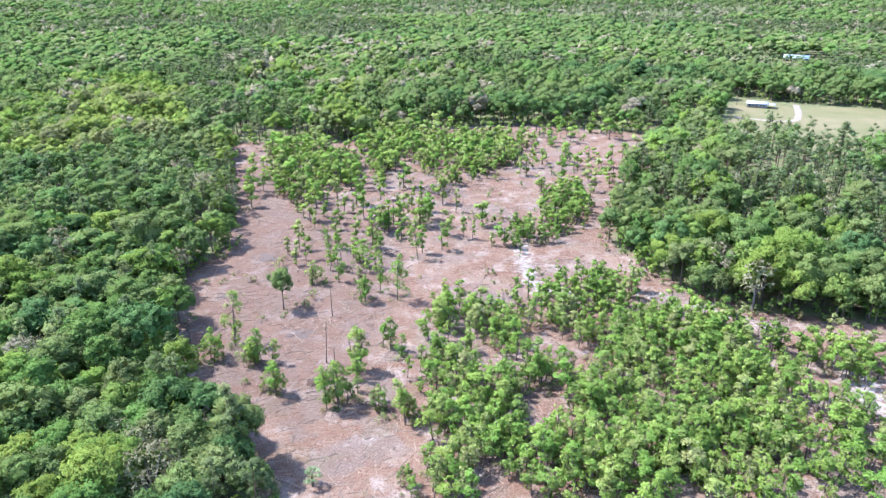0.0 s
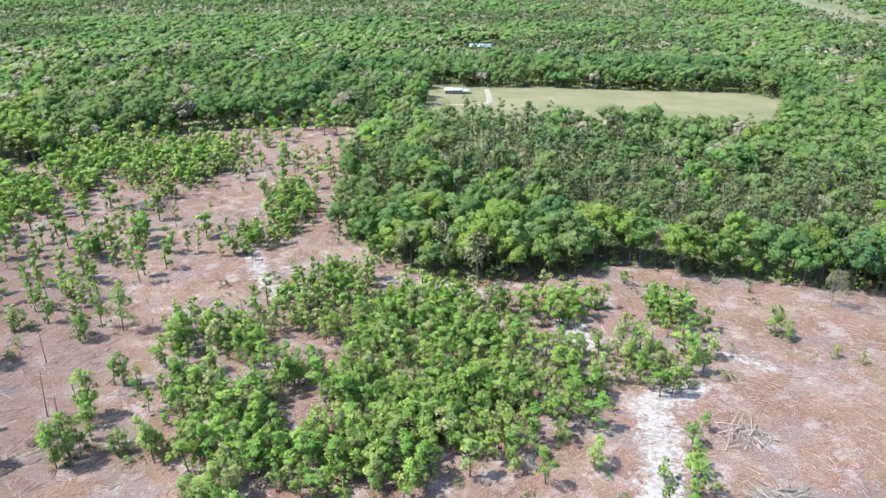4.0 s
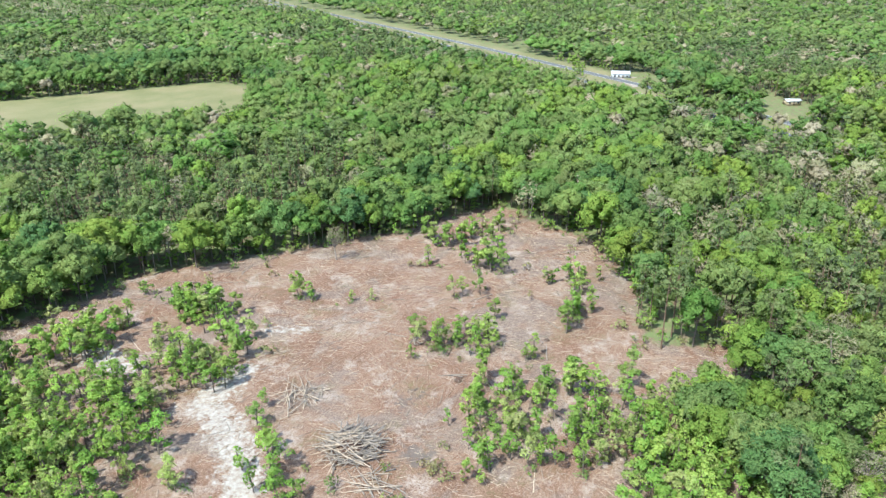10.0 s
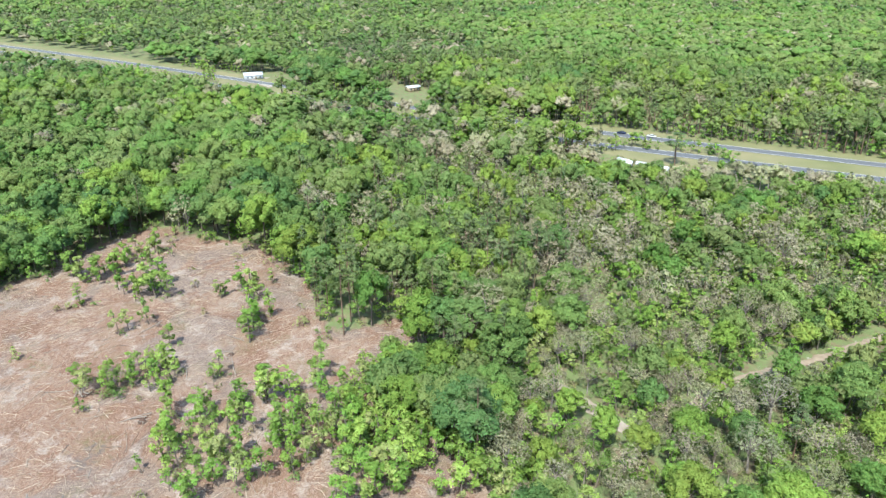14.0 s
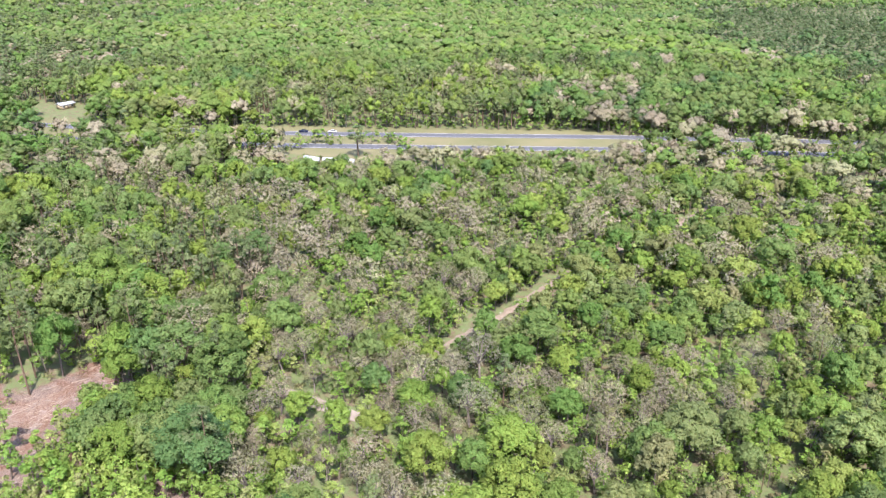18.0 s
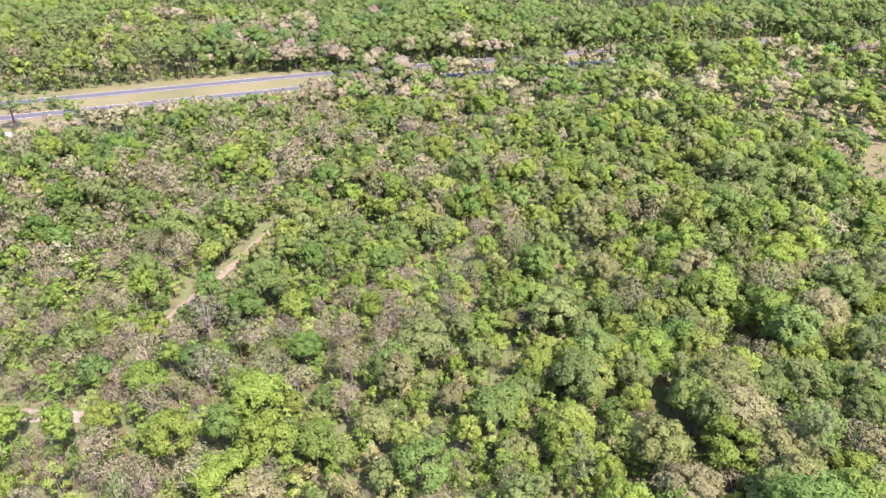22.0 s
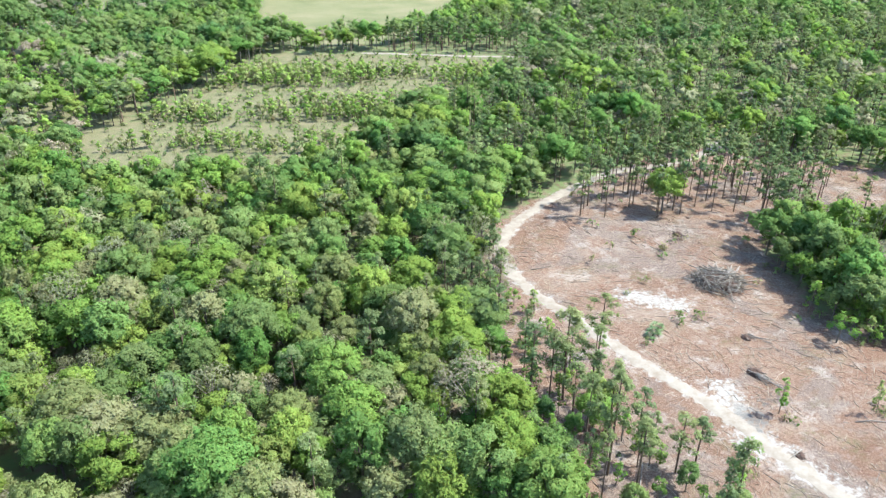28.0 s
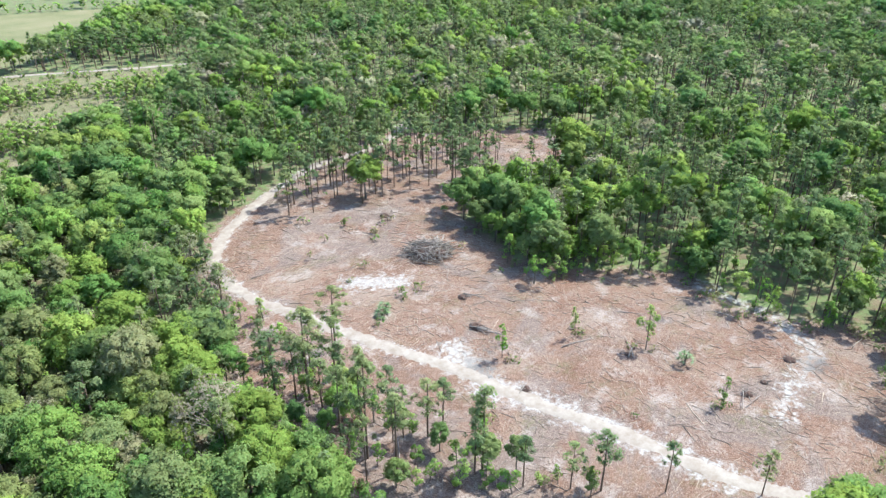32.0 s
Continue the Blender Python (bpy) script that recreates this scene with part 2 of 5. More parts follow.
GROUND = ground_material()
ASPHALT = road_material("worn_asphalt", (0.0578, 0.0612, 0.0714), (0.102, 0.102, 0.112))
WHITE_LINE = road_material("road_paint", (0.34, 0.34, 0.34), (0.476, 0.476, 0.476))
SANDY = road_material("sandy_track", (0.17, 0.128, 0.10), (0.285, 0.25, 0.215), 0.35)
PALE_TRAIL = road_material("trodden_trail", (0.163, 0.122, 0.0918), (0.245, 0.197, 0.15), 0.6)

# ---- plan, in metres from the point under the camera ----
CLEARINGS = [
    [(-31, 102), (-35, 114), (-43, 125), (-55, 133), (-64, 148), (-68, 168), (-75, 178), (-76, 198), (-70, 218), (-77, 254), (-94, 316), (-108, 364), (-43, 370), (-14, 400),
     (58, 408), (126, 377), (74, 284), (54, 225), (63, 197), (72, 181), (89, 170), (115, 164), (130, 166), (150, 148), (191, 118), (196, 110), (219, 104), (235, 92), (223, 77),
     (218, 57), (198, 41), (185, 33), (166, 30), (156, 22), (164, 6), (154, 3), (142, 12), (130, 14), (119, 6), (115, -2), (101, -13), (40, 0), (-10, 60)],
    [(-51, -70), (-51, -94), (-70, -129), (-75, -150), (-83, -164), (-106, -178), (-126, -182), (-162, -196), (-187, -198), (-251, -136), (-228, -129), (-169, -136),
     (-145, -130), (-132, -98), (-137, -83), (-156, -62), (-148, -44), (-161, -16), (-111, -4), (-60, -20)],
]
THICKETS = [
    [(-3, 180), (8, 182), (27, 171), (45, 153), (57, 133), (70, 123), (58, 101), (42, 94), (37, 92), (-8, 123)],
    [(23, 180), (46, 198), (58, 183), (82, 157), (106, 152), (100, 135), (77, 132), (54, 145), (31, 160)],
    [(-2, 96), (2, 129), (8, 150), (10, 172), (22, 175), (24, 150), (38, 150), (51, 162), (66, 162), (81, 150), (66, 129), (71, 122), (62, 108), (43, 96)],
    [(-89, 350), (-71, 362), (-37, 317), (-42, 274), (-60, 266), (-79, 308)],
    [(-55, 419), (-18, 419), (-13, 362), (-26, 308), (-37, 317)],
    [(-16, 375), (20, 375), (44, 375), (40, 338), (11, 290), (-3, 290), (-14, 327)],
    [(41, 285), (57, 293), (53, 249), (42, 231), (21, 210), (21, 231), (36, 243)],
    [(-28, 246), (-17, 246), (-14, 223), (-23, 220)],
    [(97, 129), (115, 136), (126, 144), (131, 138), (115, 112), (107, 104), (93, 104), (92, 112)],
    [(87, 84), (85, 77), (75, 64), (73, 70)],
    [(113, 54), (127, 52), (135, 39), (134, 26), (122, 20), (99, 21), (90, 34), (97, 46)],
    [(132, 76), (141, 74), (146, 66), (155, 63), (139, 56), (133, 65), (126, 71)],
    [(198, 107), (201, 92), (216, 88), (182, 72), (175, 83)],
    [(184, 55), (189, 47), (166, 40), (159, 44)],
    [(137, 22), (142, 3), (141, -9), (120, -10), (104, 14)],
    [(65, 168), (81, 164), (77, 132), (93, 126), (87, 108), (70, 99), (59, 94), (48, 98), (37, 114)],
    [(125, 18), (142, 11), (124, 0), (111, -13), (96, -20), (93, 15)],
    [(-171, -133), (-201, -125), (-184, -99), (-150, -74), (-132, -81), (-130, -97)],
]
FIELDS = [
    [(803, -1323), (720, -1503), (558, -1228), (701, -1224)],
    [(236, 472), (274, 457), (333, 417), (391, 382), (393, 336), (299, 278), (275, 298), (223, 329), (180, 354)],
    [(202, 496), (236, 472), (184, 364), (148, 383)],
    [(-98, -637), (-278, -564), (-247, -520), (-144, -433), (-96, -438), (-67, -487)],
    [(300, 705), (360, 700), (350, 640), (300, 650)],
    [(301, -80), (322, -92), (336, -100), (320, -136), (296, -129), (300, -106)],
    [(622, 272), (628, 216), (582, 171), (536, 159), (551, 183)],
]
SCRUB_ZONE = [(155, -388), (114, -448), (46, -480), (10, -404), (12, -305), (35, -274), (83, -320), (123, -342)]   # slender young growth with bare patches
ROWS_ZONE = [(33, -235), (-19, -220), (-66, -233), (-93, -268), (-121, -275), (-197, -357), (-66, -430), (-34, -375), (-4, -333), (29, -297)]
PINE_ZONES = [
    [(143, 353), (224, 314), (228, 197), (259, 165), (225, 134), (159, 159), (136, 181), (145, 234), (102, 227), (89, 237)],
    [(-90, -200), (-130, -420), (-500, -520), (-760, -100), (-500, 100), (-165, -5), (-140, -60), (-135, -85), (-175, -140), (-250, -140), (-190, -200)],
    [(598, -634), (490, -529), (403, -527), (370, -493), (254, -558), (200, -700), (585, -1428), (1100, -1100)],
]
WOODS = [  # shares of pines, budding and young trees, the range of tones, outline
    (0.22, 0.07, 0.18, 0.20, 1.00, [(257, -201), (190, -315), (85, -346), (-11, -300), (-80, -261), (-67, -156), (-40, -88), (-19, -62), (85, -44)]),
    (0.75, 0.03, 0.05, 0.00, 0.60, [(-191, 540), (-126, 570), (-83, 395), (-82, 335), (-105, 341), (-142, 395)]),
    (0.10, 0.35, 0.05, 0.20, 0.90, [(-146, 602), (-41, 836), (8, 679), (-17, 489), (-50, 437), (-102, 457)]),
    (0.05, 0.05, 0.50, 0.20, 0.80, [(-70, 489), (-18, 514), (-11, 347), (-39, 341), (-58, 395)]),
    (0.35, 0.05, 0.06, 0.05, 0.60, [(-18, 602), (101, 602), (175, 489), (123, 335), (62, 359), (-11, 359)]),
    (0.03, 0.04, 0.04, 0.62, 0.93, [(-254, 489), (-170, 489), (-122, 341), (-151, 308), (-198, 341)]),
    (0.45, 0.04, 0.03, 0.00, 0.50, [(-192, 318), (-124, 341), (-82, 258), (-71, 179), (-102, 205), (-137, 226)]),
    (0.85, 0.03, 0.00, 0.10, 0.70, [(146, 362), (230, 322), (234, 202), (266, 169), (231, 138), (163, 163), (140, 186), (148, 240), (105, 233), (91, 243)]),
    (0.10, 0.05, 0.05, 0.15, 0.72, [(319, 280), (463, 202), (278, 113), (245, 145), (274, 174), (245, 206)]),
    (0.12, 0.03, 0.00, 0.02, 0.40, [(150, 591), (250, 582), (360, 506), (473, 407), (372, 313), (181, 444), (115, 465)]),
    (0.05, 0.04, 0.05, 0.35, 0.76, [(99, 221), (138, 183), (108, 144), (72, 164), (74, 193)]),
    (0.70, 0.04, 0.00, 0.10, 0.70, [(800, 664), (1222, 449), (1468, 78), (651, 25), (599, 104), (710, 201), (663, 359)]),
    (0.08, 0.05, 0.05, 0.22, 0.64, [(1298, -167), (1092, -518), (506, -250), (521, -156), (674, -90)]),
    (0.12, 0.06, 0.05, 0.15, 0.76, [(484, 255), (451, 122), (371, 59), (266, 56), (241, 97), (259, 143)]),
    (0.55, 0.08, 0.05, 0.20, 0.90, [(370, 77), (401, -102), (286, -76), (252, -22), (247, 36)]),
    (0.40, 0.12, 0.10, 0.20, 0.80, [(240, 39), (252, -22), (180, -17), (144, 1), (177, 20)]),
    (0.75, 0.06, 0.00, 0.30, 0.90, [(525, -124), (393, -320), (286, -234), (321, -160), (385, -88)]),
    (0.08, 0.06, 0.05, 0.22, 0.66, [(1372, -249), (1073, -694), (581, -589), (397, -411), (460, -318), (648, -156)]),
    (0.15, 0.45, 0.10, 0.10, 0.90, [(374, -233), (343, -279), (265, -278), (223, -316), (187, -268), (218, -223), (315, -204)]),
    (0.10, 0.38, 0.20, 0.10, 0.90, [(255, -66), (215, -139), (175, -186), (142, -153), (167, -108), (199, -53)]),
    (0.70, 0.04, 0.05, 0.10, 0.70, [(234, -437), (65, -551), (44, -444), (156, -352)]),
    (0.97, 0.00, 0.00, 0.00, 0.12, [(770, -811), (463, -499), (368, -481), (327, -441), (213, -507), (570, -1441), (891, -964)]),
]
WOODS.append((0.06, 0.05, 0.80, 0.25, 1.00, SCRUB_ZONE))
TRACK_STRIP = [(-76, -145), (-75, -134), (-75, -123), (-70, -100), (-72, -88), (-71, -69), (-76, -60), (-79, -45), (-101, -15), (-51, -70), (-51, -94)]
PINE_OPEN = [(-103, -164), (-148, -198), (-187, -198), (-210, -158), (-154, -126), (-156, -150), (-130, -153), (-113, -165)]
HIGHWAY = [(1500, 1490), (1100, 930), (782, 480), (655, 300), (556, 170), (478, 67), (427, 10), (357, -93), (315, -164), (273, -238), (221, -319), (187, -374), (138, -437), (50, -560), (-120, -800), (-600, -1500)]
SANDY_TRACK = [(-110, 10), (-102, -14), (-98, -24), (-97, -33), (-95, -46), (-92, -59), (-90, -72), (-89, -82), (-85, -95), (-81, -113), (-77, -132), (-77, -148), (-82, -159), (-91, -168),
               (-106, -178), (-125, -187), (-144, -193), (-164, -191), (-181, -194), (-200, -204)]
WOOD_TRAIL = [(120, -52), (133, -66), (138, -78), (142, -91), (147, -102), (156, -123), (162, -143), (172, -185), (194, -241)]
SHORT_DRIVE = [(134, -30), (130.5, -33), (127.2, -34.8), (123.4, -37.2), (119.6, -40), (114, -44.5)]
FAR_TRACK = [(-260, -330), (-199, -364), (-172, -375), (-126, -402), (-112, -409)]
MULCH = [(-70, 172), (-69, 220), (-100, 358), (-52, 282), (-16, 231), (-14, 159), (-31, 122), (-56, 134)]   # darker, chipped ground
CHAR_AND_SHADE = [(-93, -75, 2.5), (-135, -57, 2.0), (-101, -78, 1.5), (97, 54, 3.0), (-57, 213, 3.0), (-37, 162, 2.5), (-62, 185, 2.0), (-21, 162, 1.5), (114, 64, 1.5), (-141, -24, 2.0), (124, 93, 1.0), (112, 65, 1.5)]   # scorched and grey spots, the fifth painted for the wood edge's shadow, and their radius
SANDS = [  # half width, then the line
    (3.2, [(105, 104), (92, 103), (88, 94), (81, 84), (74, 77)]), (0.8, [(122, 113), (128, 103)]), (2.5, [(94, 139), (94, 130)]),
    (1.6, [(26, 233), (26, 215), (26, 198), (29, 188), (43, 184)]), (2.6, [(96, 146), (95, 130)]), (0.8, [(57, 187), (71, 179), (86, 165)]),
    (2.8, [(-98, -121), (-106, -113)]), (3.0, [(-94, -83), (-92, -77), (-89, -69)]), (0.9, [(-120, -23), (-129, -25), (-146, -26), (-154, -38), (-156, -58)]),
    (0.6, SANDY_TRACK), (2.0, [(-98, -24), (-95, -46), (-90, -72)]), (-0.8, WOOD_TRAIL),
]


def inside(x, y, polygon):
    """Which points lie in the polygon."""
    hit = np.zeros(len(x), bool)
    q = np.array(polygon, float)
    for (ax, ay), (bx, by) in zip(q, np.roll(q, -1, 0)):
        if ay != by:
            hit ^= ((ay > y) != (by > y)) & (x < (bx - ax) * (y - ay) / (by - ay) + ax)
    return hit


def line_distance(x, y, line, closed=False):
    d = np.full(len(x), 1e9)
    q = list(line) + ([line[0]] if closed else [])
    for (ax, ay), (bx, by) in zip(q, q[1:]):
        ux, uy = bx - ax, by - ay
        k = np.clip(((x - ax) * ux + (y - ay) * uy) / (ux * ux + uy * uy), 0, 1)
        d = np.minimum(d, np.hypot(x - ax - k * ux, y - ay - k * uy))
    return d


def depth(x, y, polygons):
    """Metres inside the nearest polygon's edge; negative outside."""
    best = np.full(len(x), -99.0)
    for q in polygons:
        d = line_distance(x, y, q, True)
        best = np.maximum(best, np.where(inside(x, y, q), d, -d))
    return best


def value_noise(x, y, size, seed=0):
    """Smooth noise from 0 to 1 with blobs about size metres across."""
    u, v = x / size, y / size
    i, j = np.floor(u).astype(int), np.floor(v).astype(int)
    a, b = u - i, v - j
    a, b = a * a * (3 - 2 * a), b * b * (3 - 2 * b)

    def h(p, q):
        k = (p * 374761393 + q * 668265263 + seed * 144665) & 0x7FFFFFFF
        k = ((k ^ (k >> 13)) * 1274126177) & 0x7FFFFFFF
        return ((k ^ (k >> 16)) & 0xFFFF) / 65535.0
    return (h(i, j) * (1 - a) + h(i + 1, j) * a) * (1 - b) + (h(i, j + 1) * (1 - a) + h(i + 1, j + 1) * a) * b


def mesh_from(name, verts, faces, materials, index=None, attributes=()):
    """A mesh from arrays; every face has as many corners as a row of faces."""
    me = bpy.data.meshes.new(name)
    verts, faces = np.asarray(verts, np.float32), np.asarray(faces, np.int32)
    n, k = faces.shape
    me.vertices.add(len(verts)), me.loops.add(n * k), me.polygons.add(n)
    me.vertices.foreach_set("co", verts.ravel())
    me.loops.foreach_set("vertex_index", faces.ravel())
    me.polygons.foreach_set("loop_start", np.arange(0, n * k, k, dtype=np.int32))
    for m in materials:
        me.materials.append(m)
    if index is not None:
        me.polygons.foreach_set("material_index", np.asarray(index, np.int32))
    me.update(calc_edges=True)
    for key, values in attributes:
        if np.ndim(values) == 2:
            me.attributes.new(key, "FLOAT_VECTOR", "POINT").data.foreach_set("vector", np.asarray(values, np.float32).ravel())
        else:
            me.attributes.new(key, "FLOAT", "POINT").data.foreach_set("value", np.asarray(values, np.float32))
    return me


# ---- ground ----
turns = 520
radii = np.concatenate([[0.0, 20, 40, 55, 65], 70 * 1.0105 ** np.arange(0, 190), 515 * 1.045 ** np.arange(1, 53)])
ang = np.linspace(0, 2 * np.pi, turns, endpoint=False)
gx, gy = (radii[:, None] * np.sin(ang)).ravel(), (radii[:, None] * np.cos(ang)).ravel()
gx[:turns], gy[:turns] = 0.31, 0.17     # the rings close round this point
soil_d = depth(gx, gy, CLEARINGS)
sand_d = np.max([w - line_distance(gx, gy, q) for w, q in SANDS], 0)
char_shade_d = np.max([w - np.hypot(gx - cx, gy - cy) for cx, cy, w in CHAR_AND_SHADE], 0)
road_d = line_distance(gx, gy, HIGHWAY)
grass_d = np.maximum(depth(gx, gy, FIELDS), 29 - road_d)
rows_d = depth(gx, gy, [ROWS_ZONE, SCRUB_ZONE])
gz = np.where(soil_d > 0, 0.14 * value_noise(gx, gy, 6, 1) + 0.06 * value_noise(gx, gy, 2.0, 2) - 0.26, -0.2)
gz[grass_d > -3] = -0.1
idx = np.arange(len(radii) * turns).reshape(len(radii), turns)
quads = np.stack([idx[:-1], np.roll(idx, -1, 1)[:-1], np.roll(idx, -1, 1)[1:], idx[1:]], -1).reshape(-1, 4)
ground = new("ground", mesh_from("ground", np.stack([gx, gy, gz], 1), quads[:, ::-1], [GROUND], None,
             [("soil", np.clip(soil_d + 3.5, -30, 30)), ("sand", np.clip(sand_d, -30, 30)), ("grass", np.clip(grass_d, -30, 30)), ("brush", np.clip(rows_d, -30, 30)), ("char_shade", np.clip(char_shade_d, -30, 30)), ("mulch", np.clip(depth(gx, gy, [MULCH]), -30, 30))]))
tagged(ground, "cleared red-brown soil, white sand and leaf litter", "ground", kind="structure")


def ribbon(name, line, width, z, mat, label, shift=0.0, ragged=0.0, step=4.0):
    """A strip of ground cover along a line of the plan."""
    q = np.array(line, float)
    seg = np.hypot(*np.diff(q, axis=0).T)
    s = np.concatenate([[0], np.cumsum(seg)])
    at = np.arange(0, s[-1], step)
    x, y = np.interp(at, s, q[:, 0]), np.interp(at, s, q[:, 1])
    for _ in range(6):
        x[1:-1], y[1:-1] = (x[:-2] + 2 * x[1:-1] + x[2:]) / 4, (y[:-2] + 2 * y[1:-1] + y[2:]) / 4
    dx, dy = np.gradient(x), np.gradient(y)
    n = np.hypot(dx, dy)
    nx, ny = dy / n, -dx / n
    cols = np.linspace(-0.5, 0.5, 5)
    rr = np.random.RandomState(len(line))
    rows = []
    for k, c in enumerate(cols):
        off = shift + c * width + (rr.uniform(-ragged, ragged, len(x)) if abs(c) > 0.4 else 0)
        rows.append(np.stack([x + nx * off, y + ny * off, np.full(len(x), z + (0.04 if 0 < k < 4 else -0.06 if ragged else 0.0))], 1))
    v = np.stack(rows, 1).reshape(-1, 3)
    i = np.arange(len(x) * 5).reshape(len(x), 5)
    f = np.stack([i[:-1, :-1], i[:-1, 1:], i[1:, 1:], i[1:, :-1]], -1).reshape(-1, 4)
    ob = new(name, mesh_from(name, v, f, [mat]))
    return tagged(ob, label, "road", kind="structure")


ribbon("road", HIGHWAY, 8.6, 0.0, ASPHALT, "grey asphalt carriageway of a divided highway", 12.5)
ribbon("road", HIGHWAY, 8.6, 0.0, ASPHALT, "grey asphalt carriageway of a divided highway", -12.5)
for side in (12.5, -12.5):
    for off in (-3.7, 3.7):
        ribbon("road_marking", HIGHWAY, 0.25, 0.06, WHITE_LINE, "painted edge line on the asphalt", side + off)
ribbon("dirt_track", SANDY_TRACK, 3.4, -0.1, SANDY, "pale sandy dirt track curving round a clearing", 0, 0.6, 1.2)
ribbon("woodland_trail", WOOD_TRAIL, 2.2, -0.05, PALE_TRAIL, "narrow trodden dirt trail through young woods", 0, 0.5, 1.5)
ribbon("gravel_drive", SHORT_DRIVE, 3.4, -0.05, SANDY, "pale gravel drive between trees", 0, 0.3, 1.0)
ribbon("dirt_track", FAR_TRACK, 4.0, -0.05, SANDY, "pale dirt track along a pine wood", 0, 0.4, 3.0)
ribbon("gravel_drive", [(232, 470), (222, 444), (211, 422), (202, 418), (188, 424), (175, 434)], 4.0, -0.02, SANDY, "pale gravel drive to the house by the field", 0, 0.3, 2.0)
ribbon("gravel_drive", [(512, 103), (539, 121), (555, 131), (550, 112)], 6.0, -0.02, SANDY, "pale gravel drive at the roadside house", 0, 0.5, 2.0)

# ---- trees: shapes ----


def lumps(rr, count, R, H, z0, low=-0.35, size=0.36):
    """Uneven bulges over a dome of radius R from z0 to z0 + H: (cx, cy, cz, rx, rz)."""
    out, p, q = [], rr.uniform(0, 6.28), rr.uniform(0, 6.28)
    for k in range(count):
        u, a = low + (1 - low) * (k + 0.5) / count, k * 2.39996 + rr.uniform(-0.4, 0.4)
        m = 0.68 * R * math.sqrt(1 - u * u) * (1 + 0.2 * math.sin(a + p) + 0.14 * math.sin(2 * a + q)) * rr.uniform(0.8, 1.12)
        r = R * size * rr.uniform(0.7, 1.3)
        out.append((m * math.cos(a), m * math.sin(a), z0 + H / 2 + 0.34 * H * u * rr.uniform(0.82, 1.12), r, r * rr.uniform(0.72, 0.98)))
    return out


def cards(rr, lobes, count, size, up=0.25, thin=1.0, loose=0.6, lift=0.25):
    """Sprays of leaves on the outsides of the bulges."""
    L = np.array(lobes, float)
    w = L[:, 3] ** 2
    mid = np.average(L[:, :3], 0, w) - (0, 0, 1.0)
    pick = rr.choice(len(L), count, p=w / w.sum())
    away = L[pick, :3] - mid
    away /= np.linalg.norm(away, axis=1)[:, None] + 1e-6
    d = rr.normal(size=(count, 3)) + away * 0.7
    d[:, 2] += up
    d /= np.linalg.norm(d, axis=1)[:, None]
    reach = rr.uniform(0.72, 1.08, count)[:, None]
    c = L[pick, :3] + d * reach * np.stack([L[pick, 3], L[pick, 3], L[pick, 4]], 1)
    n = d + rr.normal(size=(count, 3)) * loose
    n[:, 2] += up
    n /= np.linalg.norm(n, axis=1)[:, None]
    t = np.cross(n, rr.normal(size=(count, 3)))
    t /= np.linalg.norm(t, axis=1)[:, None]
    b = np.cross(n, t)
    s = size * rr.uniform(0.6, 1.35, count)[:, None]
    k = 3
    corners = []
    for a in range(k):
        th = 2 * np.pi * a / k + rr.uniform(-0.55, 0.55, count)[:, None]
        r = s * rr.uniform(0.4, 0.9, count)[:, None]
        corners.append(c + t * np.cos(th) * r * thin + b * np.sin(th) * r + n * rr.uniform(-0.25, 0.25, count)[:, None] * s)
    v = np.stack(corners, 1).reshape(-1, 3)
    o = c - mid
    o /= np.linalg.norm(o, axis=1)[:, None] + 1e-6
    soft = o * 0.5 + d * 0.35 + n * 0.5 + (0, 0, lift)
    soft /= np.linalg.norm(soft, axis=1)[:, None]
    return v, np.arange(count * k).reshape(count, k), np.repeat(soft, k, 0)


def blob(rr, centre, rx, rz, sides=6, rings=2, rough=0.2):
    """A lumpy closed mass of leaves."""
    v = [(0, 0, -1.0)]
    for k in range(rings):
        phi = -math.pi / 2 + math.pi * (k + 1) / (rings + 1)
        for s in range(sides):
            a = 2 * math.pi * (s + 0.5 * (k % 2)) / sides
            v.append((math.cos(phi) * math.cos(a), math.cos(phi) * math.sin(a), math.sin(phi)))
    v.append((0, 0, 1.0))
    v = np.array(v)
    d = v.copy()
    v = v * rr.uniform(1 - rough, 1 + rough, (len(v), 1)) * (rx, rx, rz) + centre
    f, top = [], len(v) - 1
    for s in range(sides):
        t = (s + 1) % sides
        f.append((0, 1 + t, 1 + s))
        for k in range(rings - 1):
            p, q = 1 + k * sides, 1 + (k + 1) * sides
            f += [(p + s, p + t, q + t), (p + s, q + t, q + s)]
        q = 1 + (rings - 1) * sides
        f.append((q + s, q + t, top))
    return v, np.array(f), d


